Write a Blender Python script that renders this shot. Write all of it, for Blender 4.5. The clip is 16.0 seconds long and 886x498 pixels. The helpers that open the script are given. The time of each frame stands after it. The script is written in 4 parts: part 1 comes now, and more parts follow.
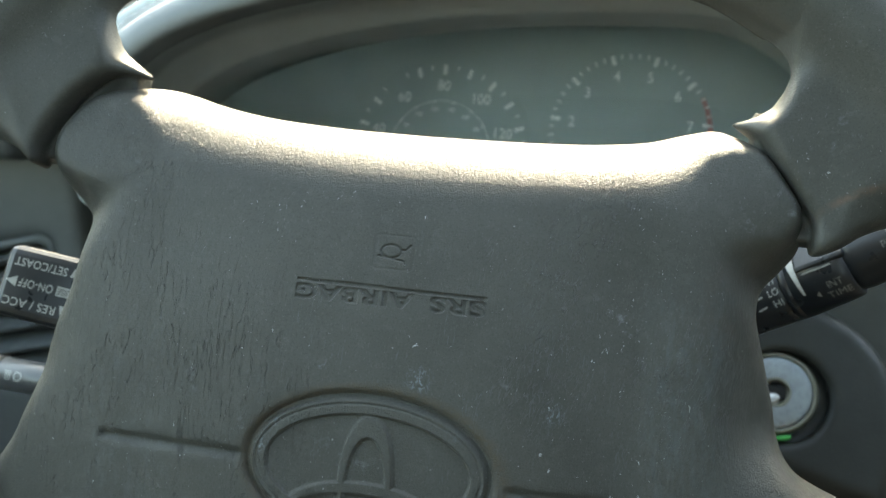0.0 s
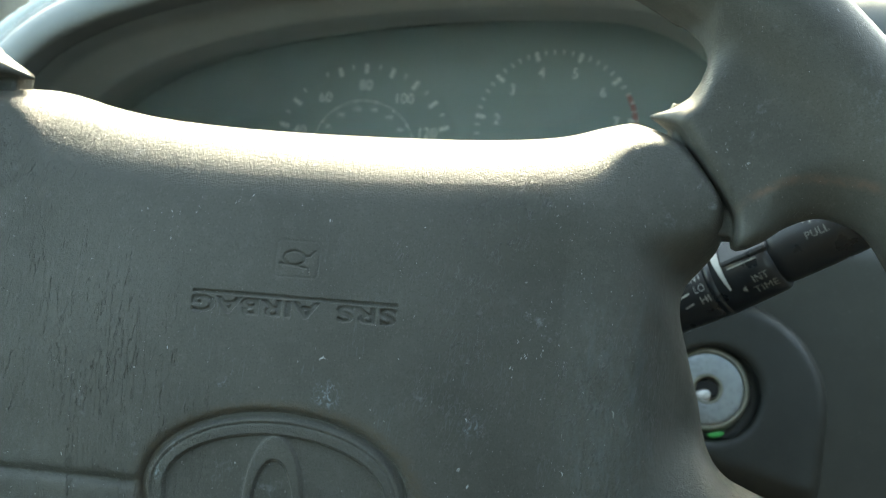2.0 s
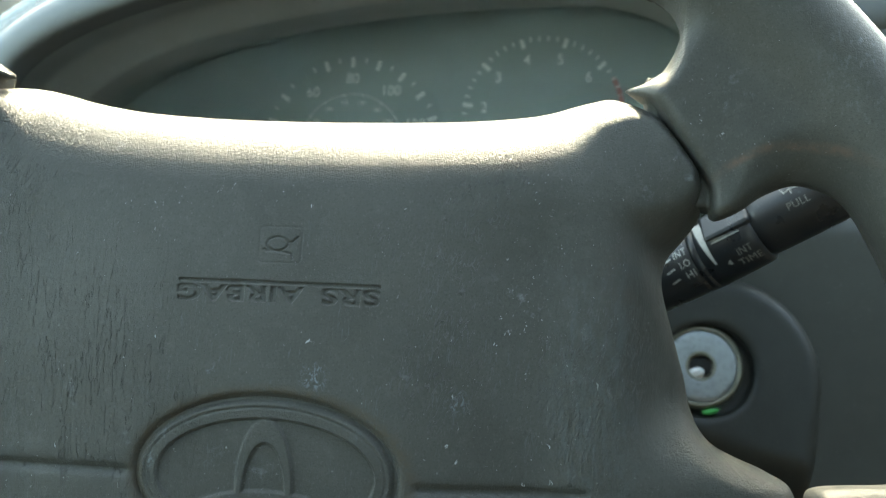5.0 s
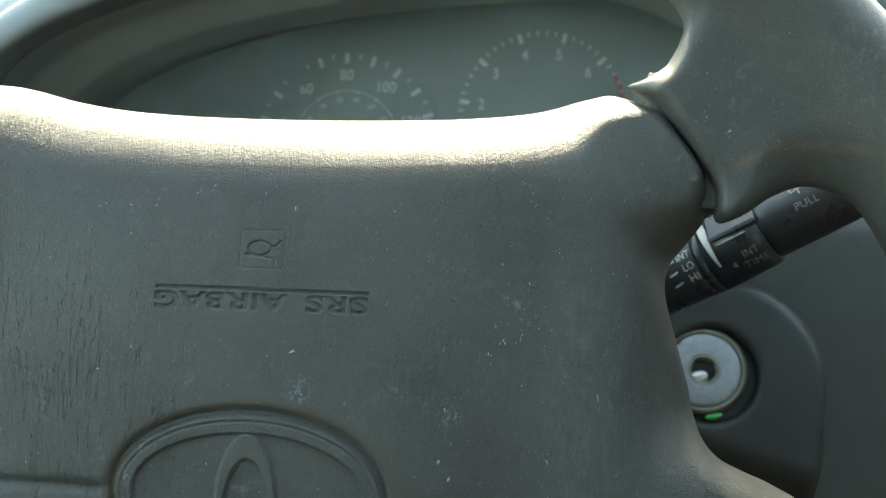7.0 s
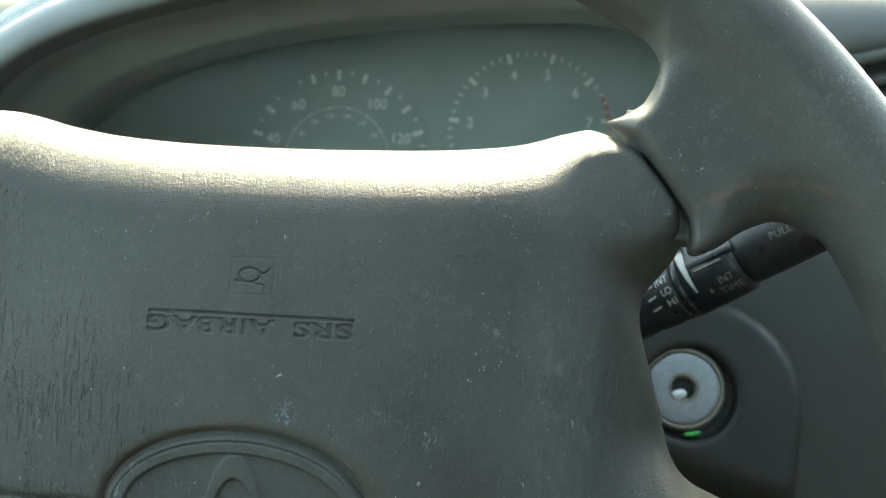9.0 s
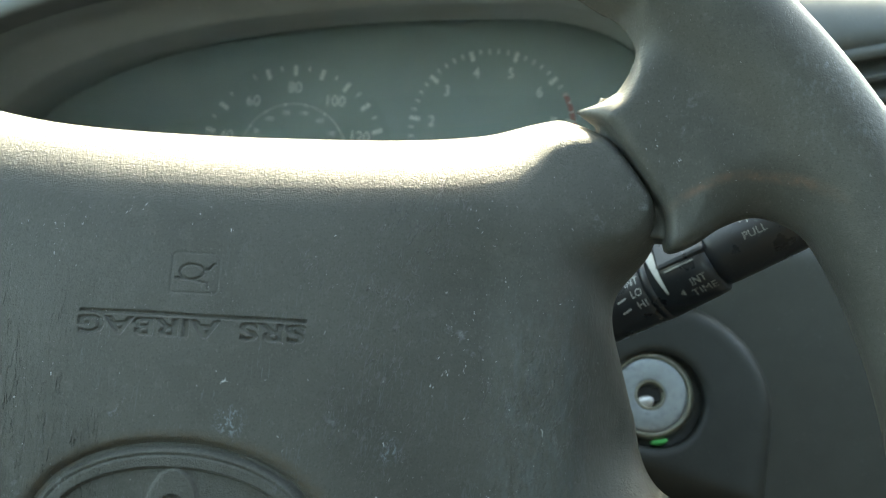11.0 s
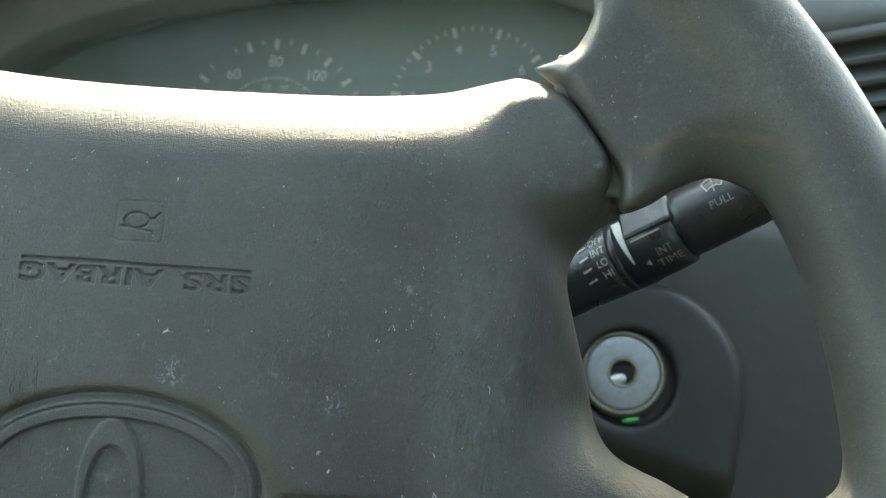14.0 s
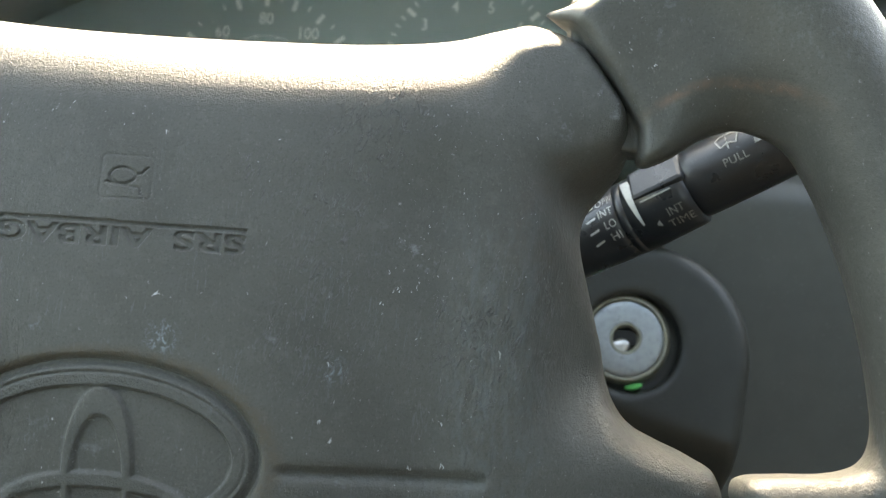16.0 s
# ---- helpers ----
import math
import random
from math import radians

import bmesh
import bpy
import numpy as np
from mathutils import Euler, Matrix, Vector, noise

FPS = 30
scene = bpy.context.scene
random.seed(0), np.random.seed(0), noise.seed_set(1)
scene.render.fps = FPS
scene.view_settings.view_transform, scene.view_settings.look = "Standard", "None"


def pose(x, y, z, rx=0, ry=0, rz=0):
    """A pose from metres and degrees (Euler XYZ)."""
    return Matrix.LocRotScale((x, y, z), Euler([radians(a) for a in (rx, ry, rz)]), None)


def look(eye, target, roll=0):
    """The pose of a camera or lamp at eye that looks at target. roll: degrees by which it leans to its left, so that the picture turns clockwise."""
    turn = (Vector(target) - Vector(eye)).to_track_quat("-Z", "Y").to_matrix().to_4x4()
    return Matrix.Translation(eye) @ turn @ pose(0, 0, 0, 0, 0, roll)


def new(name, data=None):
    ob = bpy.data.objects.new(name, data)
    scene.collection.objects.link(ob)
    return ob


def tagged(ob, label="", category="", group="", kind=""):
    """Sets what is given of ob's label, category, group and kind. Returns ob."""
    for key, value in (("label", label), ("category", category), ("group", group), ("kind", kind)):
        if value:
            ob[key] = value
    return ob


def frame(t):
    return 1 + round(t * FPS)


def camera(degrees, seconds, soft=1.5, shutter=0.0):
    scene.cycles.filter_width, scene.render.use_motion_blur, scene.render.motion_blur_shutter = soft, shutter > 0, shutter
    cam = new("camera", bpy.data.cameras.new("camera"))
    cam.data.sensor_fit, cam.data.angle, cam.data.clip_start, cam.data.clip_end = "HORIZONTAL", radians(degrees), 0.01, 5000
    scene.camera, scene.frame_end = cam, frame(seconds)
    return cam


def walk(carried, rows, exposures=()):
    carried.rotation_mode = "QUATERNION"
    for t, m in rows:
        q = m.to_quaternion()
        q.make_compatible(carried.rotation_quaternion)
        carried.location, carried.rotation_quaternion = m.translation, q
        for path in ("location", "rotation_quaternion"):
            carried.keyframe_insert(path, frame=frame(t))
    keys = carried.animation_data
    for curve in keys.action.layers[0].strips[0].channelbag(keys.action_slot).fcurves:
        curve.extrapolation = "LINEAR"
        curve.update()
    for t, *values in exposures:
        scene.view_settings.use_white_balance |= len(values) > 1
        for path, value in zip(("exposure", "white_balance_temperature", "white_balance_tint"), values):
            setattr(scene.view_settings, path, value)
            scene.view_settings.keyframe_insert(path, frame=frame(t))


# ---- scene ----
cam = camera(52.7, 16.0, 1.2)
cam.data.dof.use_dof, cam.data.dof.focus_distance, cam.data.dof.aperture_fstop = True, 0.205, 24.0
METRES, EYE, TILT, LEAN, TURN = 0.216, 1.10, -15.0, -2.5, 12.2
ROWS = [
    (0.0, 0.0, 0.0, 0.0, 0.0, -0.0, 0.0),
    (0.5, 0.0121, 0.0092, 0.0011, -0.06, 0.25, 0.84),
    (1.0, 0.0143, 0.031, -0.0069, -0.49, 0.22, 0.96),
    (1.5, -0.0053, 0.0363, 0.0052, -3.09, 0.19, 1.12),
    (2.0, 0.0383, 0.0629, 0.0002, -3.77, 0.13, 1.62),
    (2.5, 0.0299, 0.0658, -0.012, -3.75, 0.13, 2.07),
    (3.0, 0.0757, 0.0768, 0.0054, -3.72, 0.06, 2.93),
    (3.5, 0.0779, 0.0459, 0.0162, -3.72, 0.08, 3.36),
    (4.0, 0.0574, 0.0427, -0.0029, -3.73, 0.04, 3.42),
    (6.5, 0.0689, 0.0858, -0.0163, -3.66, -0.18, 4.23),
    (7.0, 0.0719, 0.1018, -0.0125, -3.7, -0.25, 3.87),
    (7.5, 0.0843, 0.0888, -0.0038, -3.75, -0.34, 3.26),
    (8.0, 0.0689, 0.074, 0.0013, -3.75, -0.39, 3.24),
    (8.5, 0.0797, 0.0551, 0.0135, -3.82, -0.21, 3.19),
    (11.0, 0.0835, 0.1355, 0.0021, -6.86, 0.35, 2.83),
    (11.5, 0.1148, 0.1318, -0.015, -6.85, 0.25, 2.74),
    (12.0, 0.1243, 0.1371, -0.0253, -6.89, 0.15, 2.81),
    (12.5, 0.1438, 0.1005, -0.0145, -6.93, 0.18, 2.75),
    (13.0, 0.1322, 0.1431, -0.0329, -6.81, 0.05, 2.96),
    (13.5, 0.0794, 0.1377, -0.0604, -7.0, -0.14, 1.27),
    (14.0, 0.1331, 0.1437, -0.0409, -6.93, -0.02, 1.82),
    (14.5, 0.107, 0.2224, -0.035, -7.4, -0.79, 2.04),
    (15.0, 0.1168, 0.2037, -0.0417, -7.64, -1.58, 1.74),
    (15.5, 0.1035, 0.1949, -0.0522, -7.58, -1.92, 1.79),
    (16.0, 0.1223, 0.1987, -0.0508, -7.61, -2.08, 1.87),
]

EXPOSURES = [(0.0, 4.00, 9100, -6), (0.5, 3.94, 8900, -9), (1.6, 3.93, 8800, -12), (6.4, 3.97, 8850, -10), (7.2, 3.97, 8850, -10), (8.2, 3.98, 8800, -12), (11.0, 4.06, 8950, -11), (12.8, 4.10, 8950, -11), (13.6, 4.18, 9150, -9), (14.1, 4.20, 9150, -8), (14.6, 4.33, 9600, 0), (16.0, 4.36, 9700, 1)]
walk(cam, [(t, pose(0, 0, EYE, TILT, LEAN, TURN) @ pose(METRES * x, METRES * y, METRES * z, 90 + pitch, roll, yaw)) for t, x, y, z, yaw, pitch, roll in ROWS], EXPOSURES)

# ---- light ----
SUN_UP, SUN_SIDE = 42.5, -3.0
world = bpy.data.worlds.new("sky")
scene.world = world
world.use_nodes = True
wt = world.node_tree
sky = wt.nodes.new("ShaderNodeTexSky")
sky.sky_type, sky.sun_disc = "NISHITA", False
sky.air_density, sky.dust_density, sky.ozone_density = 0.8, 2.4, 0.5
sky.sun_elevation, sky.sun_rotation = radians(SUN_UP), radians(SUN_SIDE)
wt.links.new(sky.outputs[0], wt.nodes["Background"].inputs[0])
wt.nodes["Background"].inputs[1].default_value = 0.14
sun = new("sun", bpy.data.lights.new("sun", "SUN"))
sun.data.energy, sun.data.angle, sun.data.color = 1.05, radians(0.5), (1.0, 0.94, 1.0)
sun.matrix_world = look((math.sin(radians(SUN_SIDE)) * math.cos(radians(SUN_UP)) * 9, math.cos(radians(SUN_SIDE)) * math.cos(radians(SUN_UP)) * 9, math.sin(radians(SUN_UP)) * 9), (0, 0, 0))


# ---- materials ----
class Mat:
    """A node material with a few helpers."""

    def __init__(self, name, color, rough=0.5, metal=0.0, spec=0.5):
        self.m = bpy.data.materials.new(name)
        self.m.use_nodes = True
        self.t = self.m.node_tree
        self.b = self.t.nodes["Principled BSDF"]
        self.b.inputs["Base Color"].default_value = (*color, 1)
        self.b.inputs["Roughness"].default_value = rough
        self.b.inputs["Metallic"].default_value = metal
        self.b.inputs["Specular IOR Level"].default_value = spec
        self.color, self.rough, self.normal, self.co = None, None, None, None
        self.base = color

    def node(self, kind, **kw):
        n = self.t.nodes.new(kind)
        for k, v in kw.items():
            n.inputs[k.replace("_", " ")].default_value = v
        return n

    def link(self, a, b):
        self.t.links.new(a, b)

    def coords(self, scale=(1, 1, 1), turned=0.0, at=(0, 0, 0)):
        if not self.co:
            self.co = self.t.nodes.new("ShaderNodeTexCoord").outputs["Object"]
        mp = self.node("ShaderNodeMapping")
        mp.inputs["Scale"].default_value = scale
        mp.inputs["Location"].default_value = at
        if turned:
            turn = self.node("ShaderNodeMapping")
            turn.inputs["Rotation"].default_value = (0, 0, radians(turned))
            self.link(self.co, turn.inputs[0])
            self.link(turn.outputs[0], mp.inputs[0])
            return mp.outputs[0]
        self.link(self.co, mp.inputs[0])
        return mp.outputs[0]

    def noise(self, scale, detail=4.0, rough=0.55, stretch=(1, 1, 1), distortion=0.0, turned=0.0):
        n = self.node("ShaderNodeTexNoise", Scale=scale, Detail=detail, Roughness=rough, Distortion=distortion)
        self.link(self.coords(stretch, turned), n.inputs["Vector"])
        return n.outputs["Fac"]

    def cells(self, scale, feature="F1", stretch=(1, 1, 1)):
        n = self.node("ShaderNodeTexVoronoi", Scale=scale)
        n.feature = feature
        self.link(self.coords(stretch), n.inputs["Vector"])
        return n.outputs["Distance"]

    def ramp(self, fac, lo, hi, a=0.0, b=1.0):
        n = self.node("ShaderNodeMapRange", From_Min=lo, From_Max=hi, To_Min=a, To_Max=b)
        n.interpolation_type = "SMOOTHSTEP"
        self.link(fac, n.inputs["Value"])
        return n.outputs["Result"]

    def near(self, at, lo, hi, k=1.0):
        """k near a point of the thing, 0 far from it."""
        self.coords()
        n = self.t.nodes.new("ShaderNodeVectorMath")
        n.operation = "DISTANCE"
        self.link(self.co, n.inputs[0])
        n.inputs[1].default_value = at
        return self.ramp(n.outputs["Value"], lo, hi, k, 0.0)

    def spots(self, items):
        """The strongest of several soft spots (at, size, k)."""
        out = None
        for at, size, k in items:
            one = self.near(at, size * 0.35, size, k)
            if out is not None:
                n = self.t.nodes.new("ShaderNodeMath")
                n.operation = "MAXIMUM"
                self.link(out, n.inputs[0])
                self.link(one, n.inputs[1])
                one = n.outputs[0]
            out = one
        return out

    def ring(self, u, v, a, b, lo, mid, hi):
        """1 on an oval line of half axes a and b round (u, v), 0 inside lo and outside hi times its size."""
        n = self.t.nodes.new("ShaderNodeVectorMath")
        n.operation = "LENGTH"
        self.link(self.coords((1 / a, 1 / b, 0), 0.0, (-u / a, -v / b, 0)), n.inputs[0])
        return self.mul(self.ramp(n.outputs["Value"], lo, mid), self.ramp(n.outputs["Value"], mid, hi, 1.0, 0.0))

    def lines(self, scale, stretch, turned=0.0, wide=0.012, distortion=0.35):
        """Thin wandering lines: where a stretched noise passes its middle."""
        ridge = self.noise(scale, 3, 0.6, stretch, distortion, turned)
        return self.mul(self.ramp(ridge, 0.5 - wide, 0.5 - wide * 0.2), self.ramp(ridge, 0.5 + wide * 0.2, 0.5 + wide, 1.0, 0.0))

    def strip(self, u, wide, v, high):
        """1 in a soft upright strip round (u, v), 0 far from it."""
        self.coords()
        s = self.t.nodes.new("ShaderNodeSeparateXYZ")
        self.link(self.co, s.inputs[0])
        out = None
        for socket, at, half in (("X", u, wide), ("Y", v, high)):
            n = self.t.nodes.new("ShaderNodeMath")
            n.operation = "SUBTRACT"
            self.link(s.outputs[socket], n.inputs[0])
            n.inputs[1].default_value = at
            a = self.t.nodes.new("ShaderNodeMath")
            a.operation = "ABSOLUTE"
            self.link(n.outputs[0], a.inputs[0])
            k = self.ramp(a.outputs[0], half * 0.25, half, 1.0, 0.0)
            out = k if out is None else self.mul(out, k)
        return out

    def mul(self, a, b):
        n = self.t.nodes.new("ShaderNodeMath")
        n.operation = "MULTIPLY"
        self.link(a, n.inputs[0])
        if isinstance(b, float):
            n.inputs[1].default_value = b
        else:
            self.link(b, n.inputs[1])
        return n.outputs[0]

    def tint(self, fac, color):
        """Lay a colour over what is there, by fac."""
        n = self.t.nodes.new("ShaderNodeMix")
        n.data_type = "RGBA"
        if self.color:
            self.link(self.color, n.inputs["A"])
        else:
            n.inputs["A"].default_value = (*self.base, 1)
        n.inputs["B"].default_value = (*color, 1)
        self.link(fac, n.inputs["Factor"])
        self.color = n.outputs["Result"]
        self.link(self.color, self.b.inputs["Base Color"])
        return self

    def gloss(self, fac, lo, hi):
        self.link(self.ramp(fac, 0.3, 0.7, lo, hi), self.b.inputs["Roughness"])
        return self

    def bump(self, height, strength, depth):
        n = self.node("ShaderNodeBump", Strength=strength, Distance=depth)
        self.link(height, n.inputs["Height"])
        if self.normal:
            self.link(self.normal, n.inputs["Normal"])
        self.normal = n.outputs[0]
        self.link(self.normal, self.b.inputs["Normal"])
        return self


def vinyl(name, color, rough, brown=0.0, dust=0.5, cracks=0.5, grain=0.26, wear_and_light=False):
    """Aged grained vinyl: fine grain, creases, mottling and stuck dust."""
    m = Mat(name, color, rough, 0.0, 0.22)
    m.tint(m.ramp(m.noise(28, 5), 0.35, 0.7, 0.0, 0.55), tuple(c * 0.62 for c in color))
    m.tint(m.ramp(m.noise(260, 3), 0.5, 0.75, 0.0, 0.35), tuple(c * 1.35 for c in color))
    m.tint(m.ramp(m.noise(1700, 3, 0.7), 0.50, 0.66, 0.0, 0.5), tuple(c * 0.6 for c in color))
    m.tint(m.ramp(m.noise(1900, 3, 0.65, (1, 0.5, 1)), 0.57, 0.72, 0.0, 0.45), tuple(c * 1.7 for c in color))
    if brown:
        m.tint(m.mul(m.ramp(m.noise(17, 4, distortion=0.4), 0.5, 0.72), brown), (0.10, 0.078, 0.060))
        m.tint(m.mul(m.mul(m.ring(0.122, 0.060, 0.024, 0.0232, 0.93, 1.0, 1.08), m.strip(0.120, 0.024, 0.083, 0.012)), m.ramp(m.noise(260, 4, 0.65), 0.35, 0.65, 0.2, 0.85)), (0.120, 0.080, 0.058))
        m.tint(m.mul(m.near((0.141, 0.102, 0.004), 0.006, 0.024), m.ramp(m.noise(500, 4, 0.7, (1.2, 0.8, 1)), 0.52, 0.68, 0.0, 0.35)), (0.14, 0.165, 0.165))
        m.bump(m.mul(m.noise(800, 3, 0.65), m.near((0.145, 0.098, 0.004), 0.008, 0.026)), 0.3, 0.0004)
        m.bump(m.mul(m.noise(900, 3, 0.65, (1, 1.6, 1)), m.near((0.092, 0.108, 0.0), 0.004, 0.016)), 0.4, 0.0006)
        m.bump(m.mul(m.noise(900, 4, 0.7, (1, 1, 1), 0.8), m.near((0.142, -0.002, 0.0), 0.014, 0.030)), 0.4, 0.0008)
    if dust:
        specks = m.mul(m.ramp(m.noise(1500, 2, 0.5, (1, 0.6, 1), 0.5), 0.715, 0.745), m.ramp(m.noise(55, 3), 0.50, 0.62, 0.0, dust * 0.7))
        m.tint(specks, (0.42, 0.44, 0.44))
        flecks = m.mul(m.ramp(m.noise(620, 2, 0.5, (1, 0.55, 1), 1.2), 0.76, 0.78), m.ramp(m.noise(19, 2), 0.42, 0.55, 0.0, dust * 0.8))
        m.tint(flecks, (0.5, 0.52, 0.52))
        smear = m.mul(m.ramp(m.noise(190, 4, 0.7), 0.58, 0.75), m.ramp(m.noise(33, 2), 0.55, 0.68, 0.0, dust * 0.5))
        m.tint(smear, (0.30, 0.34, 0.36))
    if wear_and_light:
        # pale bluish strip: worn vinyl, plus the ridge's brighter flank put into colour
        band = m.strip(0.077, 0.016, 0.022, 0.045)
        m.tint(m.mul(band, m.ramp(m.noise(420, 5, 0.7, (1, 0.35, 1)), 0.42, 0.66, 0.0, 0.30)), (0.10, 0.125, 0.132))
        m.tint(m.mul(m.strip(-0.072, 0.022, 0.0, 0.06), m.ramp(m.noise(420, 5, 0.7, (1, 0.3, 1)), 0.45, 0.68, 0.0, 0.12)), (0.15, 0.175, 0.18))
        m.tint(m.mul(m.near((0.094, 0.052, -0.008), 0.008, 0.026), m.ramp(m.noise(180, 4, 0.65), 0.35, 0.7, 0.0, 0.35)), (0.070, 0.056, 0.047))
        for u, v, size in ((0.0098, 0.0237, 0.0050), (0.0440, 0.0190, 0.0042), (0.0485, 0.0036, 0.0046), (-0.0300, 0.0030, 0.0040), (-0.0150, 0.0246, 0.0026), (0.0640, 0.0100, 0.0040), (0.0080, 0.0318, 0.0020)):
            m.tint(m.mul(m.near((u, v, -0.0030), size * 0.2, size), m.ramp(m.noise(1000, 4, 0.75, (1, 0.7, 1), 1.0), 0.50, 0.66, 0.0, 0.6)), (0.24, 0.30, 0.34))
        scuff = m.mul(m.lines(420, (1, 0.10, 1), 4.0, 0.010), m.ramp(m.noise(90, 3, 0.6), 0.48, 0.62))
        m.tint(m.mul(m.mul(scuff, 0.5), m.strip(0.0, 0.11, 0.020, 0.06)), (0.105, 0.118, 0.120))
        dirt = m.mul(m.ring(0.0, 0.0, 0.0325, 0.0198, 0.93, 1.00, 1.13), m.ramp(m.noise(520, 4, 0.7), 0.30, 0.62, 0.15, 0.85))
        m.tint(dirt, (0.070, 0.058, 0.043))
        crumbs = m.mul(m.ring(0.0, 0.0, 0.0310, 0.0188, 0.80, 0.98, 1.06), m.ramp(m.noise(1500, 3, 0.7), 0.60, 0.70, 0.0, 0.55))
        m.tint(crumbs, (0.16, 0.165, 0.15))
        m.bump(m.mul(m.noise(1300, 3, 0.7), m.ring(0.0, 0.0, 0.0310, 0.0190, 0.10, 0.95, 1.12)), 0.28, 0.0006)
        crown = m.strip(0.0, 0.13, 0.090, 0.034)
        m.bump(m.mul(m.noise(2100, 3, 0.6, (1, 0.7, 1), 0.6), crown), 0.45, 0.0005)
        m.bump(m.mul(m.noise(1100, 4, 0.7, (1, 0.6, 1), 1.0), crown), 0.30, 0.0005)
        m.bump(m.mul(m.noise(900, 3, 0.65, (1, 0.4, 1), 0.5), band), 0.9, 0.0008)
        m.bump(m.mul(m.noise(620, 4, 0.7, (1, 0.2, 1), 0.5), m.strip(-0.050, 0.075, 0.015, 0.075)), 0.45, 0.0007)
        m.bump(m.mul(m.noise(1000, 4, 0.7, (1, 0.6, 1), 0.8), m.strip(0.030, 0.060, 0.020, 0.060)), 0.30, 0.0005)
        m.bump(m.mul(m.noise(800, 4, 0.7, (1, 1, 1), 0.8), m.near((0.112, 0.004, -0.006), 0.010, 0.030)), 0.6, 0.0009)
        crinkle = m.lines(620, (1, 0.24, 1), 20.0, 0.030, 0.7)
        some = m.mul(crinkle, m.spots((((0.0524, 0.0735, -0.003), 0.010, 1.0), ((0.0472, 0.0645, -0.003), 0.011, 1.0), ((0.0423, 0.0530, -0.003), 0.011, 0.9), ((0.0411, 0.0400, -0.003), 0.013, 0.7), ((0.0280, 0.0580, -0.003), 0.009, 0.7), ((0.0400, 0.0240, -0.003), 0.016, 0.6), ((-0.0700, 0.0800, -0.003), 0.020, 0.5), ((0.0770, 0.0270, -0.006), 0.022, 0.9))))
        some = m.mul(some, m.ramp(m.noise(240, 3, 0.6), 0.42, 0.60))
        m.bump(some, 0.8, 0.0009)
        # highlights on the crinkle ridges, tinted into the base colour
        m.tint(m.mul(some, 0.5), (0.140, 0.150, 0.150))
    m.gloss(m.noise(120, 4), rough - 0.03, rough + 0.04)
    m.bump(m.cells(2500), grain, 0.00022)
    m.bump(m.noise(520, 4, 0.6), grain * 0.9, 0.0005)
    m.bump(m.noise(2600, 3, 0.7), grain, 0.0003)
    if cracks:
        lines = m.lines(380, (1, 0.11, 1))
        where = m.spots((((-0.060, 0.012, 0.0), 0.062, 1.0), ((0.050, 0.050, 0.0), 0.046, 0.25), ((0.10, 0.10, 0.0), 0.05, 0.25), ((0.078, 0.014, 0.0), 0.036, 0.35)))
        some = m.mul(m.mul(lines, where), m.ramp(m.noise(150, 3, 0.6, (1, 0.5, 1)), 0.49, 0.57))
        m.bump(m.mul(some, -1.0), min(1.0, cracks * 1.5), 0.0007)
        m.tint(m.mul(some, 0.16), (0.022, 0.022, 0.02))
    return m.m


def plastic(name, color, rough, grain=1200, strength=0.25):
    m = Mat(name, color, rough)
    m.tint(m.ramp(m.noise(22, 4), 0.35, 0.7, 0.0, 0.4), tuple(c * 0.75 for c in color))
    m.tint(m.mul(m.ramp(m.noise(700, 2), 0.62, 0.75), m.ramp(m.noise(60, 2), 0.4, 0.7, 0.0, 0.35)), tuple(min(1, c * 2.2 + 0.05) for c in color))
    m.gloss(m.noise(90, 4), rough - 0.07, rough + 0.08)
    m.bump(m.cells(grain), strength, 0.0002)
    return m.m


def metal(name, color, rough, grain=(1, 1, 1)):
    m = Mat(name, color, rough, 1.0)
    m.gloss(m.noise(300, 5, 0.65, grain), rough - 0.1, rough + 0.14)
    m.tint(m.ramp(m.noise(420, 4), 0.55, 0.75, 0.0, 0.5), tuple(c * 0.5 for c in color))
    m.bump(m.noise(900, 3, 0.6, grain), 0.2, 0.0001)
    return m.m


PAD = vinyl("pad_vinyl", (0.067, 0.0675, 0.062), 0.41, dust=0.75, cracks=0.6, grain=0.34, wear_and_light=True)
RIM = vinyl("rim_vinyl", (0.065, 0.0655, 0.060), 0.38, brown=0.05, dust=0.4, cracks=0.3, grain=0.12)
DASH = plastic("dash_plastic", (0.064, 0.070, 0.069), 0.55, 900, 0.3)
SHROUD = plastic("column_plastic", (0.0145, 0.0156, 0.0130), 0.55, 1000, 0.25)
BLACK = plastic("black_plastic", (0.013, 0.016, 0.0195), 0.32, 1600, 0.12)
# one plastic in two tones: shaded inside lightened for haze, sunlit lip kept darker
HOOD_LIGHTENED = plastic("hood_plastic_lightened", (0.45, 0.49, 0.495), 0.85, 900, 0.2)
LIP_DIMMED = plastic("lip_plastic_dimmed", (0.20, 0.218, 0.225), 0.7, 900, 0.2)
# black board coloured pale: haze and glare over the dials put into its paint
HAZED_DIAL = plastic("hazed_dial_print", (0.41, 0.475, 0.49), 0.6, 2500, 0.05)
WHITE = Mat("white_print", (0.34, 0.35, 0.34), 0.5)
WHITE.tint(WHITE.ramp(WHITE.noise(900, 3), 0.45, 0.7, 0.0, 0.5), (0.24, 0.25, 0.24))
WHITE = WHITE.m
WORN = Mat("worn_print", (0.20, 0.21, 0.20), 0.5)
WORN.tint(WORN.ramp(WORN.noise(1100, 3), 0.45, 0.6, 0.0, 0.6), (0.10, 0.105, 0.10))
WORN = WORN.m
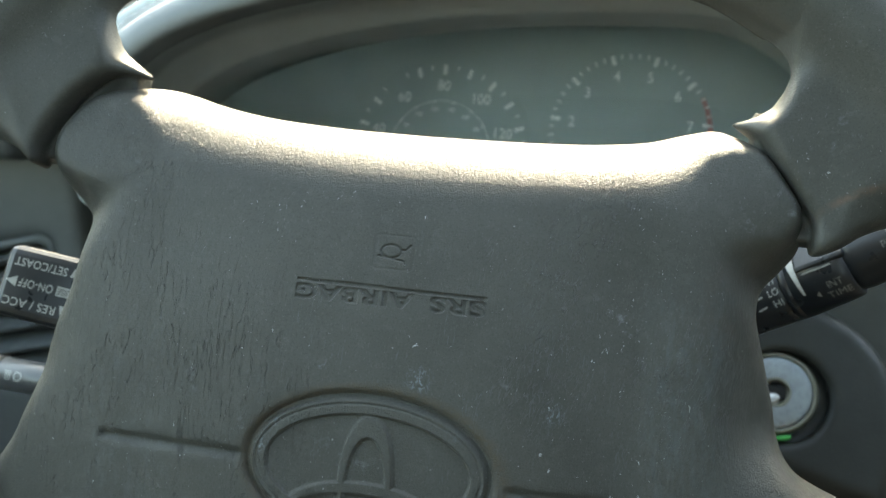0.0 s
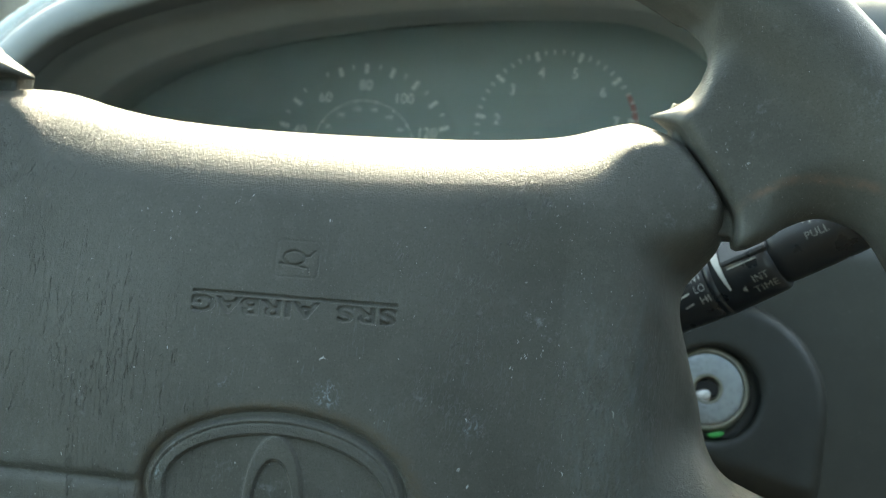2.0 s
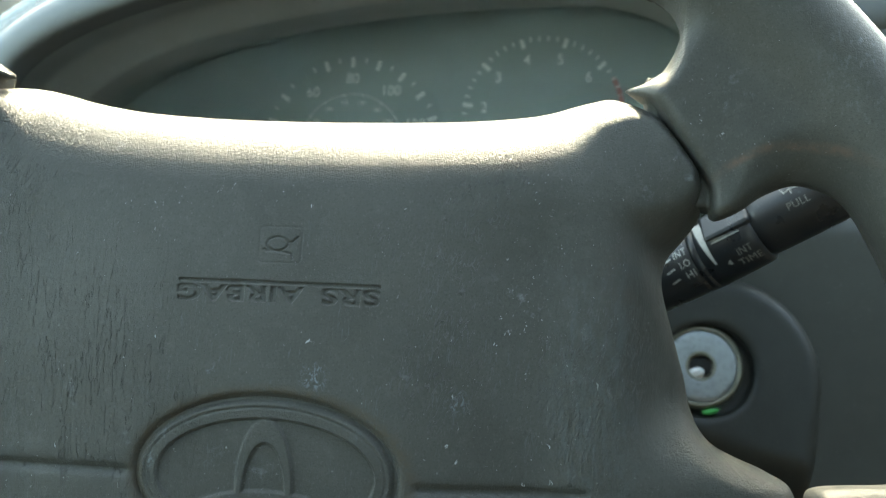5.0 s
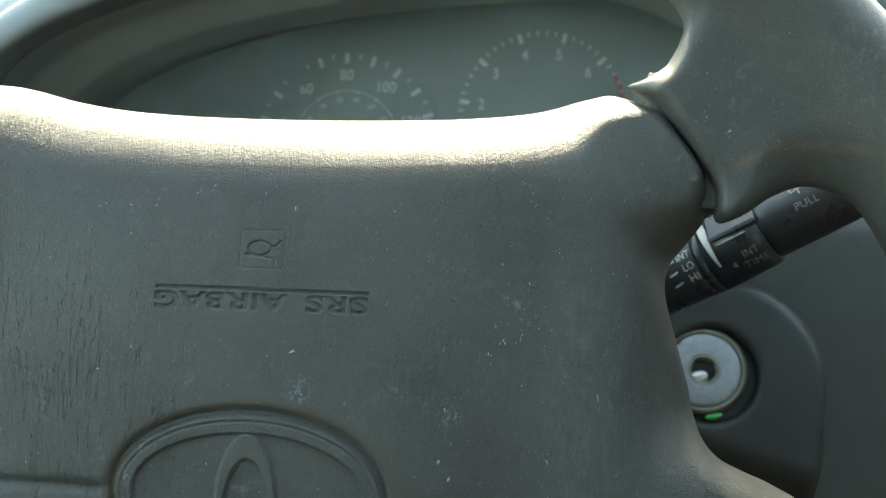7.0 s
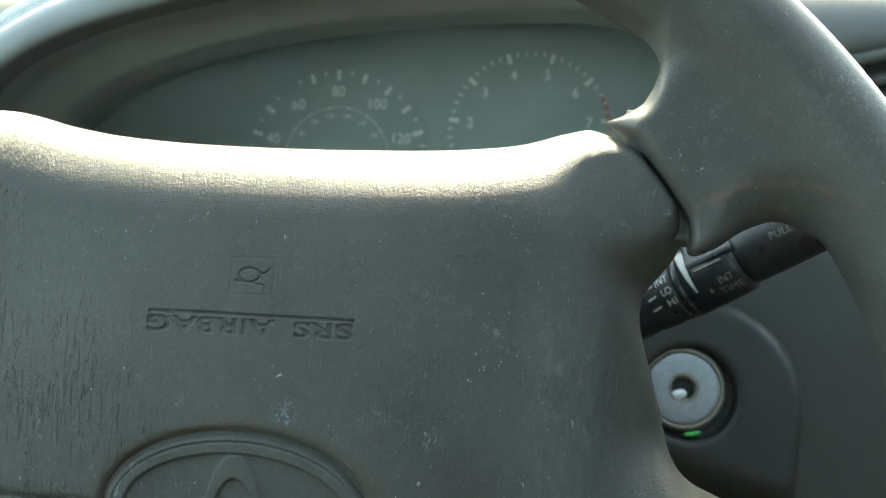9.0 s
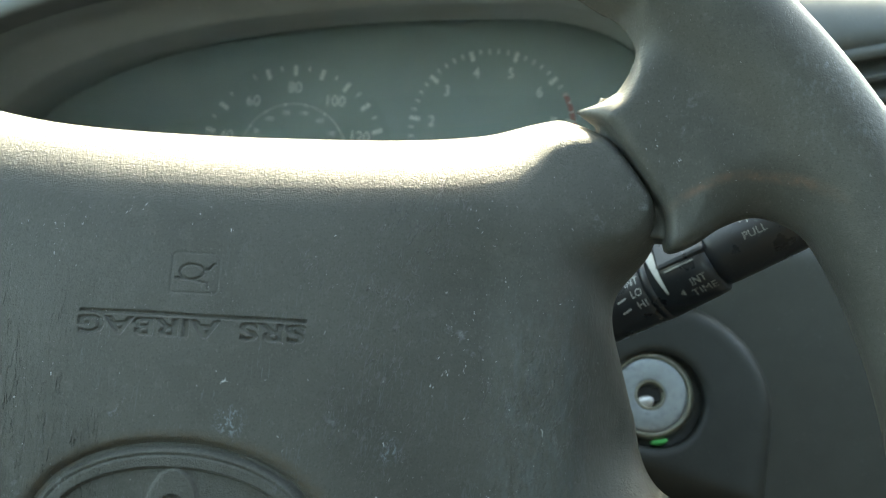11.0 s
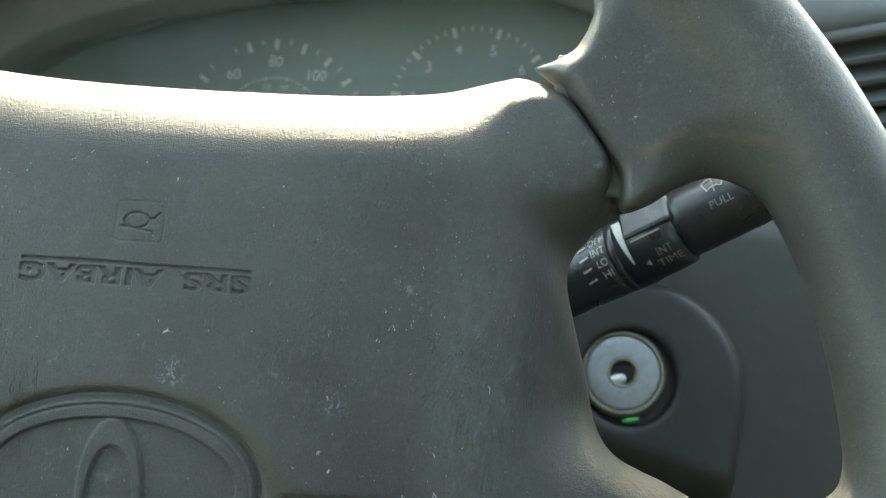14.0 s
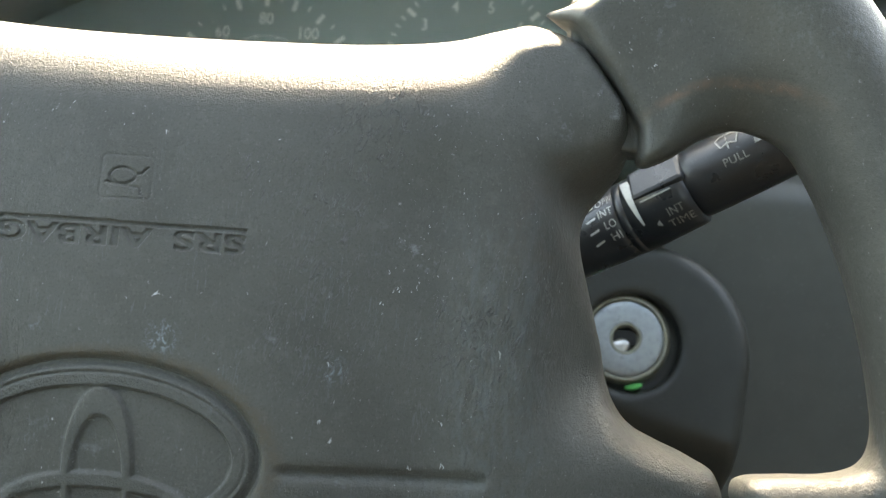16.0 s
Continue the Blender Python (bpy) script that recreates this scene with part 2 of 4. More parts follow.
RING = metal("worn_ring", (0.27, 0.262, 0.21), 0.58)
FIGURE = Mat("dial_white", (0.90, 0.91, 0.90), 0.5).m
RED = Mat("red_print", (0.50, 0.24, 0.23), 0.5)
RED.tint(RED.ramp(RED.noise(500, 3), 0.45, 0.7, 0.0, 0.5), (0.38, 0.20, 0.20))
RED = RED.m
LEVER = plastic("lever_plastic", (0.050, 0.052, 0.054), 0.34, 1600, 0.12)
STEEL = metal("lock_steel", (0.34, 0.365, 0.375), 0.55)
BRASS = metal("slot_metal", (0.55, 0.54, 0.52), 0.4)
VOID = Mat("dark_slot", (0.006, 0.006, 0.006), 0.7).m
GREEN = Mat("green_plastic", (0.06, 0.36, 0.08), 0.3).m
LINING = plastic("cabin_lining", (0.075, 0.077, 0.073), 0.8, 500, 0.3)
KNEE = plastic("lower_panel", (0.0365, 0.0380, 0.0325), 0.55, 1000, 0.25)
CARPET = plastic("carpet", (0.045, 0.045, 0.043), 0.9, 300, 0.4)
GROUND = plastic("asphalt", (0.09, 0.09, 0.085), 0.85, 90, 0.5)
GLASS = Mat("clear_cover", (0.95, 0.97, 0.96), 0.0)
GLASS.b.inputs["Transmission Weight"].default_value = 1.0
GLASS.b.inputs["IOR"].default_value = 1.45
GLASS = GLASS.m


# ---- building helpers ----
def mesh_of(verts, faces, material, smooth=True):
    me = bpy.data.meshes.new("mesh")
    me.from_pydata([tuple(v) for v in verts], [], [tuple(f) for f in faces])
    me.materials.append(material)
    if smooth:
        me.polygons.foreach_set("use_smooth", [True] * len(me.polygons))
    me.update()
    return me


def put(name, me, parent=None, label=""):
    ob = new(name, me)
    ob.parent = parent
    return tagged(ob, label)


def part(name, bm, material, parent, label="", smooth=False):
    me = bpy.data.meshes.new(name)
    bmesh.ops.recalc_face_normals(bm, faces=bm.faces)
    bm.to_mesh(me)
    bm.free()
    me.materials.append(material)
    if smooth:
        me.polygons.foreach_set("use_smooth", [True] * len(me.polygons))
    return put(name, me, parent, label)


def thing(name, m, label, category, group="", kind=""):
    ob = new(name)
    ob.empty_display_size = 0.02
    ob.matrix_world = m
    return tagged(ob, label, category, group, kind)


def sculpt(field, lo, hi, h, steps=3):
    """Surface nets: the zero level of a field over a box, as vertices and quads."""
    lo, hi = np.array(lo, float), np.array(hi, float)
    n = np.ceil((hi - lo) / h).astype(int) + 1
    ax = [lo[i] + h * np.arange(n[i]) for i in range(3)]
    g = np.empty(n, np.float32)
    gy, gz = np.meshgrid(ax[1], ax[2], indexing="ij")
    for i, x in enumerate(ax[0]):
        g[i] = field(np.full_like(gy, x), gy, gz)
    neg = g < 0
    c = n - 1
    corner = [(i, j, k) for i in (0, 1) for j in (0, 1) for k in (0, 1)]
    cut = lambda a, o: a[o[0]:o[0] + c[0], o[1]:o[1] + c[1], o[2]:o[2] + c[2]]
    some = np.zeros(c, bool)
    every = np.ones(c, bool)
    for o in corner:
        some |= cut(neg, o)
        every &= cut(neg, o)
    live = np.argwhere(some & ~every)
    index = np.full(c, -1, np.int64)
    index[tuple(live.T)] = np.arange(len(live))
    total, count = np.zeros((len(live), 3)), np.zeros(len(live))
    for a in corner:
        for axis in range(3):
            if a[axis]:
                continue
            b = list(a)
            b[axis] = 1
            va = g[tuple((live + a).T)]
            vb = g[tuple((live + b).T)]
            x = (va < 0) != (vb < 0)
            f = np.where(x, va / np.where(x, va - vb, 1), 0)
            p = np.repeat(np.array([a], float), len(live), 0)
            p[:, axis] += f
            total += p * x[:, None]
            count += x
    v = lo + h * (live + total / count[:, None])
    for _ in range(steps):
        e = h * 0.3
        f0 = field(v[:, 0], v[:, 1], v[:, 2])
        grad = np.stack([field(*(v + e * np.eye(3)[i]).T) - field(*(v - e * np.eye(3)[i]).T) for i in range(3)], 1) / (2 * e)
        step = f0[:, None] * grad / np.maximum((grad ** 2).sum(1), 0.05)[:, None]
        v -= np.clip(step, -0.4 * h, 0.4 * h)
    quads = []
    for axis in range(3):
        o1, o2 = [i for i in range(3) if i != axis]
        sl0, sl1 = [slice(None)] * 3, [slice(None)] * 3
        sl0[axis], sl1[axis] = slice(0, -1), slice(1, None)
        e = np.argwhere(neg[tuple(sl0)] != neg[tuple(sl1)])
        e = e[(e[:, o1] > 0) & (e[:, o2] > 0) & (e[:, o1] < c[o1]) & (e[:, o2] < c[o2])]
        ring = []
        for d1, d2 in ((0, 0), (1, 0), (1, 1), (0, 1)):
            q = e.copy()
            q[:, o1] -= d1
            q[:, o2] -= d2
            ring.append(index[tuple(q.T)])
        q = np.stack(ring, 1)
        inside = neg[tuple(e.T)]
        flip = ~inside if axis != 1 else inside
        q[flip] = q[flip][:, ::-1]
        quads.append(q)
    return v, np.concatenate(quads)


def sculpted(field, lo, hi, h, material, steps=3):
    v, q = sculpt(field, lo, hi, h, steps)
    me = bpy.data.meshes.new("mesh")
    me.vertices.add(len(v))
    me.vertices.foreach_set("co", v.ravel())
    me.loops.add(q.size)
    me.loops.foreach_set("vertex_index", q.ravel().astype(np.int32))
    me.polygons.add(len(q))
    me.polygons.foreach_set("loop_start", np.arange(0, q.size, 4, dtype=np.int32))
    me.polygons.foreach_set("use_smooth", np.ones(len(q), bool))
    me.update(calc_edges=True)
    me.validate()
    me.materials.append(material)
    return me


def curve2(points, closed=True, n=10):
    """A smooth line (Catmull-Rom) through the points."""
    p = np.array(points, float)
    out = []
    m = len(p)
    for i in range(m if closed else m - 1):
        a, b, c, d = (p[(i + k) % m] if closed else p[min(max(i + k, 0), m - 1)] for k in (-1, 0, 1, 2))
        for t in np.arange(n) / n:
            out.append(0.5 * (2 * b + (c - a) * t + (2 * a - 5 * b + 4 * c - d) * t * t + (3 * b - a - 3 * c + d) * t ** 3))
    return np.array(out)


class Flat:
    """Signed distance to a closed outline in a plane, looked up on a grid (negative inside)."""

    def __init__(self, outline, pad=0.03, h=0.0008):
        p = np.array(outline)
        self.lo, self.h = p.min(0) - pad, h
        n = np.ceil((p.max(0) + pad - self.lo) / h).astype(int) + 1
        x, y = np.meshgrid(self.lo[0] + h * np.arange(n[0]), self.lo[1] + h * np.arange(n[1]), indexing="ij")
        best, inside = np.full(x.shape, 1e9), np.zeros(x.shape, bool)
        for a, b in zip(p, np.roll(p, -1, 0)):
            d = b - a
            t = np.clip(((x - a[0]) * d[0] + (y - a[1]) * d[1]) / max(d @ d, 1e-16), 0, 1)
            best = np.minimum(best, (x - a[0] - t * d[0]) ** 2 + (y - a[1] - t * d[1]) ** 2)
            if a[1] != b[1]:
                inside ^= ((a[1] > y) != (b[1] > y)) & (x < a[0] + (y - a[1]) * d[0] / d[1])
        self.g = np.where(inside, -1, 1) * np.sqrt(best)

    def __call__(self, x, y):
        i = np.clip((x - self.lo[0]) / self.h, 0, self.g.shape[0] - 1.001)
        j = np.clip((y - self.lo[1]) / self.h, 0, self.g.shape[1] - 1.001)
        a, b = i.astype(int), j.astype(int)
        i, j = i - a, j - b
        g = self.g
        return (g[a, b] * (1 - i) + g[a + 1, b] * i) * (1 - j) + (g[a, b + 1] * (1 - i) + g[a + 1, b + 1] * i) * j


def both(a, b, r):
    """Where two fields meet, with a rounded edge of radius r."""
    return np.minimum(np.maximum(a + r, b + r), 0) + np.hypot(np.maximum(a + r, 0), np.maximum(b + r, 0)) - r


def either(a, b, k):
    """A soft union."""
    h = np.clip(0.5 + 0.5 * (b - a) / k, 0, 1)
    return b + (a - b) * h - k * h * (1 - h)


def oval(x, y, a, b):
    k0 = np.sqrt((x / a) ** 2 + (y / b) ** 2) + 1e-9
    k1 = np.sqrt((x / a ** 2) ** 2 + (y / b ** 2) ** 2) + 1e-9
    return k0 * (k0 - 1) / k1


def smooth01(x, lo, hi):
    t = np.clip((x - lo) / (hi - lo), 0, 1)
    return t * t * (3 - 2 * t)


def lathe(profile, n=64, cap=True):
    """A turned shape round x: profile rows are (x, radius)."""
    bm = bmesh.new()
    rings = [[bm.verts.new((x, r * math.cos(2 * math.pi * i / n), r * math.sin(2 * math.pi * i / n))) for i in range(n)] for x, r in profile]
    for a, b in zip(rings, rings[1:]):
        for i in range(n):
            bm.faces.new((a[i], a[(i + 1) % n], b[(i + 1) % n], b[i]))
    if cap:
        bm.faces.new(rings[0])
        bm.faces.new(rings[-1][::-1])
    return bm


def block(lo, hi, bevel=0.0, seg=2):
    bm = bmesh.new()
    bmesh.ops.create_cube(bm, size=1)
    for v in bm.verts:
        v.co = [lo[i] + (v.co[i] + 0.5) * (hi[i] - lo[i]) for i in range(3)]
    if bevel:
        bmesh.ops.bevel(bm, geom=bm.edges[:], offset=bevel, segments=seg, profile=0.5, affect="EDGES")
    return bm


def letters(text, size, spacing=1.0, bold=0.0):
    """The triangles of a text, centred, as vertices (n, 2) and faces."""
    cu = bpy.data.curves.new("text", "FONT")
    cu.body, cu.size, cu.align_x, cu.align_y, cu.space_character, cu.resolution_u, cu.offset = text, size, "CENTER", "CENTER", spacing, 4, bold * size
    ob = bpy.data.objects.new("text", cu)
    scene.collection.objects.link(ob)
    bpy.context.view_layer.update()
    me = bpy.data.meshes.new_from_object(ob.evaluated_get(bpy.context.evaluated_depsgraph_get()))
    v = np.array([w.co[:2] for w in me.vertices])
    f = [tuple(p.vertices) for p in me.polygons]
    bpy.data.objects.remove(ob)
    bpy.data.curves.remove(cu)
    bpy.data.meshes.remove(me)
    v -= (v.min(0) + v.max(0)) / 2
    return v, f


def printed(name, shapes, where, material, parent, label="", thick=0.00015):
    """Flat print: outlines of (verts, faces) laid on a surface by where(x, y, height)."""
    verts, faces = [], []
    for v, f in shapes:
        o = len(verts)
        verts += [where(x, y, thick) for x, y in v]
        faces += [tuple(i + o for i in q) for q in f]
    me = mesh_of(verts, faces, material, False)
    return put(name, me, parent, label)


def turn2(v, degrees, dx=0.0, dy=0.0):
    a = radians(degrees)
    c, s = math.cos(a), math.sin(a)
    return np.stack([v[:, 0] * c - v[:, 1] * s + dx, v[:, 0] * s + v[:, 1] * c + dy], 1)


def stroke(points, w):
    """A line of width w through the points, as quads."""
    p = np.array(points, float)
    d = np.gradient(p, axis=0)
    d /= np.linalg.norm(d, axis=1)[:, None]
    s = np.stack([-d[:, 1], d[:, 0]], 1) * w / 2
    n = len(p)
    return np.concatenate([p + s, p - s]), [(i, i + 1, n + i + 1, n + i) for i in range(n - 1)]


def arc(cx, cy, r, a0, a1, n=24):
    return [(cx + r * math.sin(radians(a0 + (a1 - a0) * i / n)), cy + r * math.cos(radians(a0 + (a1 - a0) * i / n))) for i in range(n + 1)]


# ---- steering wheel ----
TILT_WHEEL, ROLL_WHEEL, YAW_WHEEL = 24.0, 1.0, 3.5
HUB = Vector((-0.0557, 0.1914, 0.9893))
WHEEL = Matrix.Translation(HUB) @ pose(0, 0, 0, 0, 0, YAW_WHEEL) @ Euler((radians(90 - TILT_WHEEL), 0, 0)).to_matrix().to_4x4() @ pose(0, 0, 0, 0, 0, -ROLL_WHEEL)
MM = 0.001

wheel = thing("steering_wheel", WHEEL, "worn dark grey vinyl steering wheel turned upside down on its column", "steering wheel")

PAD_RIGHT = [(0, 94.3), (25, 94.8), (45, 95.9), (62, 98.2), (74, 101.7), (81.4, 102.6), (87.2, 98.0), (92.2, 91.1), (97.5, 83.8), (102.2, 76.2), (104, 69.4), (101, 64), (96.8, 58.5), (94.8, 52), (95.9, 45),
             (100.1, 35), (104.9, 24.4), (111.0, 17.0), (117.0, 13.8), (125.5, 10.4), (133.5, 4.5), (134.6, -9), (116, -26), (96, -46), (62, -62), (0, -68)]
PAD_LEFT = [(62, -62), (96, -46), (114, -26), (116, -12), (112, 0), (107, 9), (102, 18), (97, 28), (93.5, 38), (92.5, 48), (94, 57), (99.5, 63.8), (104.8, 69.5), (106, 75.5), (101.5, 84.5), (94.5, 93.3), (87.8, 99.2), (80.5, 102), (73, 101.2), (62, 98.6), (45, 96.1), (25, 94.7)]
PAD_LINE = curve2([(x * MM, y * MM) for x, y in PAD_RIGHT] + [(-x * MM, y * MM) for x, y in PAD_LEFT])
pad_flat = Flat(PAD_LINE, 0.065, 0.0007)


BADGE = (-0.0012, 0.0317, 0.0186)


def pad_top(u, v):
    """Height of the pad's face over the wheel's plane."""
    au = np.abs(u)
    hollow = (0.0017 * smooth01(au, 0.062, 0.077) - 0.0030 * smooth01(au, 0.030, 0.066)) * np.where(u > 0, 1.0, 0.4) * (1 - smooth01(v, 0.052, 0.076))
    return -0.0010 - (0.0054 - 0.0034 * smooth01(v, 0.0, 0.090)) * (u / 0.075) ** 2 - np.where(v < 0.040, 0.0058, 0.0042) * ((v - 0.040) / 0.06) ** 2 - 0.0030 * (np.maximum(v - 0.060, 0) / 0.035) ** 2 * (1 - smooth01(au + np.where(u > 0, 0.0, 0.010), 0.058, 0.092)) + hollow


def pad_field(u, v, n):
    upper = smooth01(np.hypot(np.abs(u) - 0.094, v - 0.083), 0.006, 0.025)
    lower = 0.40 + 0.60 * smooth01(np.hypot(np.abs(u) - 0.125, v + 0.006), 0.002, 0.012)
    waist = (1 - smooth01(v, 0.040, 0.062)) * smooth01(np.abs(u), 0.072, 0.088) * smooth01(v, 0.012, 0.030)
    r = 0.0032 + (0.0103 + 0.0118 * smooth01(v, 0.045, 0.075)) * np.minimum(upper, lower) * (1 - 0.75 * waist)
    top = pad_top(u, v) - np.where(u > 0, 0.0110, 0.0022) * smooth01(np.abs(u), 0.080, 0.100) * (1 - smooth01(v, 0.038, 0.080)) * smooth01(v, 0.000, 0.026)
    wing = smooth01(np.abs(u), 0.096, 0.112) * smooth01(v, -0.016, -0.002) * (1 - smooth01(v, 0.012, 0.026))
    top = top - 0.0090 * wing * (1 - smooth01(-pad_flat(u, v), 0.0, 0.0145))
    d = oval(u - BADGE[0], v, BADGE[1], BADGE[2])
    top = top - 0.0030 * smooth01(-d, -0.0016, 0.0016)
    inset = np.maximum(np.maximum(np.abs(u + 0.0003) - 0.0335, 0.0360 - v), v - 0.0655)
    top = top - 0.0025 * smooth01(-inset, 0.0032, 0.0044)
    seam = np.hypot(np.maximum(np.abs(np.abs(u) - 0.055) - 0.0195, 0), v + 0.0004 + 0.0010 * (u > 0))
    top = top - 0.0014 * np.exp(-(seam / 0.0011) ** 2)
    return both(both(pad_flat(u, v) + 0.4 * np.maximum(-0.021 - n, 0) * (1 - smooth01(v, 0.030, 0.052)), n - top, r), -0.042 - n, 0.004)


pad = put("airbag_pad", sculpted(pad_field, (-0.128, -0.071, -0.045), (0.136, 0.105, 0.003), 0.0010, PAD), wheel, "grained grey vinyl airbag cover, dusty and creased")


def patch(name, lo, hi, h, height, material, parent, label=""):
    """A fine sheet over the pad's face, sunk at its border, with a relief of its own."""
    nu, nv = int((hi[0] - lo[0]) / h) + 1, int((hi[1] - lo[1]) / h) + 1
    u, v = np.meshgrid(np.linspace(lo[0], hi[0], nu), np.linspace(lo[1], hi[1], nv), indexing="ij")
    edge = np.minimum(np.minimum(u - lo[0], hi[0] - u), np.minimum(v - lo[1], hi[1] - v))
    n = pad_top(u, v) + height(u, v) + 0.00008 * smooth01(edge, 0, 0.0022) - 0.00003
    verts = np.stack([u, v, n], -1).reshape(-1, 3)
    i = np.arange(nu * nv).reshape(nu, nv)
    quads = np.stack([i[:-1, :-1], i[1:, :-1], i[1:, 1:], i[:-1, 1:]], -1).reshape(-1, 4)
    return put(name, mesh_of(verts.tolist(), quads.tolist(), material), parent, label)


def inside_shapes(shapes, u, v):
    hit = np.zeros(u.shape, bool)
    for p, faces in shapes:
        for f in faces:
            for k in range(1, len(f) - 1):
                a, b, c = p[f[0]], p[f[k]], p[f[k + 1]]
                lo, hi = np.minimum(np.minimum(a, b), c), np.maximum(np.maximum(a, b), c)
                i0, i1 = np.searchsorted(u[:, 0], (lo[0], hi[0]))
                j0, j1 = np.searchsorted(v[0], (lo[1], hi[1]))
                if i1 <= i0 or j1 <= j0:
                    continue
                x, y = u[i0:i1, j0:j1], v[i0:i1, j0:j1]
                s = [(q[0] - p_[0]) * (y - p_[1]) - (q[1] - p_[1]) * (x - p_[0]) for p_, q in ((a, b), (b, c), (c, a))]
                hit[i0:i1, j0:j1] |= ((s[0] >= 0) & (s[1] >= 0) & (s[2] >= 0)) | ((s[0] <= 0) & (s[1] <= 0) & (s[2] <= 0))
    return hit


def soften(a, k=1):
    a = a.astype(float)
    for _ in range(k):
        p = np.pad(a, 1, mode="edge")
        a = (p[:-2, 1:-1] + p[2:, 1:-1] + p[1:-1, :-2] + p[1:-1, 2:] + 2 * p[1:-1, 1:-1]) / 6
    return a


words = []
for text, wide, at in (("SRS", 0.0142, 0.0175), ("AIRBAG", 0.0312, -0.0094)):
    tv, tf = letters(text, 0.0062, 1.06, 0.03)
    tv = tv * (wide / np.ptp(tv[:, 0]), 0.0041 / np.ptp(tv[:, 1]))
    words.append((turn2(tv, 180, at, 0.0428), tf))
bar = (np.array([(-0.0248, 0.0462), (0.0247, 0.0459), (0.0247, 0.0451), (-0.0248, 0.0454)]), [(0, 1, 2, 3)])


def letter_relief(u, v):
    return -0.00046 * soften(inside_shapes(words, u, v), 1) - 0.00050 * soften(inside_shapes([bar], u, v), 1)


sq = lambda cx, cy, a, b, r: [(cx + sx * (a - r) + r * math.cos(radians(w)), cy + sy * (b - r) + r * math.sin(radians(w)))
                              for sx, sy, w0 in ((1, 1, 0), (-1, 1, 90), (-1, -1, 180), (1, -1, 270)) for w in range(w0, w0 + 91, 15)]
HORN = (-0.0004, 0.0551)
horn_loop = [(HORN[0] - 0.0008 + 0.0026 * math.cos(a / 12 * math.pi), HORN[1] + 0.0002 + 0.0017 * math.sin(a / 12 * math.pi)) for a in range(25)]
horn_lines = [stroke(horn_loop, 0.0005), stroke([(HORN[0] + 0.0018, HORN[1] + 0.0006), (HORN[0] + 0.0030, HORN[1] + 0.0008), (HORN[0] + 0.0042, HORN[1] + 0.0022)], 0.0005),
              stroke([(HORN[0] - 0.0042, HORN[1] - 0.0012), (HORN[0] + 0.0005, HORN[1] - 0.0018), (HORN[0] + 0.0028, HORN[1] - 0.0022), (HORN[0] + 0.0032, HORN[1] - 0.0036)], 0.0005)]
horn_frame = sq(*HORN, 0.0052, 0.0045, 0.0010)
horn_frame = stroke(horn_frame + horn_frame[:1], 0.0005)
patch("lettering", (-0.0338, 0.0360), (0.0332, 0.0655), 0.00017,
      lambda u, v: letter_relief(u, v) - 0.00036 * soften(inside_shapes(horn_lines, u, v), 1) - 0.00012 * soften(inside_shapes([horn_frame], u, v), 1),
      PAD, pad, "sunken letters, rule and trumpet symbol in the vinyl")


def emblem_mesh():
    """Oval badge: a groove, a rounded ring and a floor with two raised loops."""
    rows, n = 110, 220
    verts, faces = [], []
    for i in range(rows + 1):
        k = 1.035 * i / rows
        for j in range(n):
            a = 2 * math.pi * j / n
            verts.append((BADGE[0] + BADGE[1] * k * math.cos(a), BADGE[2] * k * math.sin(a), 0.0))
    for i in range(rows):
        for j in range(n):
            faces.append((i * n + j, i * n + n + j, i * n + n + (j + 1) % n, i * n + (j + 1) % n))
    p = np.array(verts)
    u, v = p[:, 0], p[:, 1]
    d = oval(u - BADGE[0], v, BADGE[1], BADGE[2])
    x = u - BADGE[0]
    z = pad_top(u, v) - 0.0015 + 0.0011 * smooth01(-d, 0.0004, 0.0020) - 0.0009 * smooth01(-d, 0.0049, 0.0056)
    z = z - 0.00030 * np.exp(-((d + 0.0026) / 0.0003) ** 2)
    tall = np.maximum(oval(x, v + 0.0035, 0.0072, 0.0170), -oval(x, v + 0.0062, 0.0050, 0.0136))
    broad = np.maximum(oval(x, v + 0.0118, 0.0205, 0.0085), -oval(x, v + 0.0130, 0.0185, 0.0062))
    inside = smooth01(-d, 0.0044, 0.0056)
    z = z + inside * 0.0009 * smooth01(-np.minimum(tall, broad), -0.0003, 0.0007)
    p[:, 2] = z
    return mesh_of(p.tolist(), faces, PAD)


put("emblem", emblem_mesh(), pad, "plain oval badge with raised loops moulded in grey vinyl")

# lint and crumbs lying on the vinyl
LINT = Mat("pale_lint", (0.33, 0.35, 0.35), 0.8)
LINT.tint(LINT.ramp(LINT.noise(2500, 2), 0.4, 0.7, 0.0, 0.6), (0.22, 0.24, 0.25))


def height_on(field, u, v, top=0.006):
    """Where a field's surface lies under (u, v)."""
    n = np.linspace(top, top - 0.03, 600)
    inside = np.nonzero(field(np.full_like(n, u), np.full_like(n, v), n) < 0)[0]
    return n[inside[0]] if len(inside) else None


def sliver(verts, faces, u, v, n, length, angle, curl, wide):
    """One bent flake with a triangular section."""
    o = len(verts)
    for i in range(5):
        t = i / 4 - 0.5
        a = angle + curl * t
        x, y = u + length * t * math.cos(a), v + length * t * math.sin(a)
        w = wide * (1 - 3.2 * t * t)
        sx, sy = -math.sin(a) * w, math.cos(a) * w
        verts += [(x + sx, y + sy, n), (x - sx, y - sy, n), (x, y, n + 0.00004 + 0.7 * wide * (1 - 2 * abs(t)))]
    for i in range(4):
        p, q = o + 3 * i, o + 3 * i + 3
        faces += [(p, q, q + 2, p + 2), (p + 2, q + 2, q + 1, p + 1)]


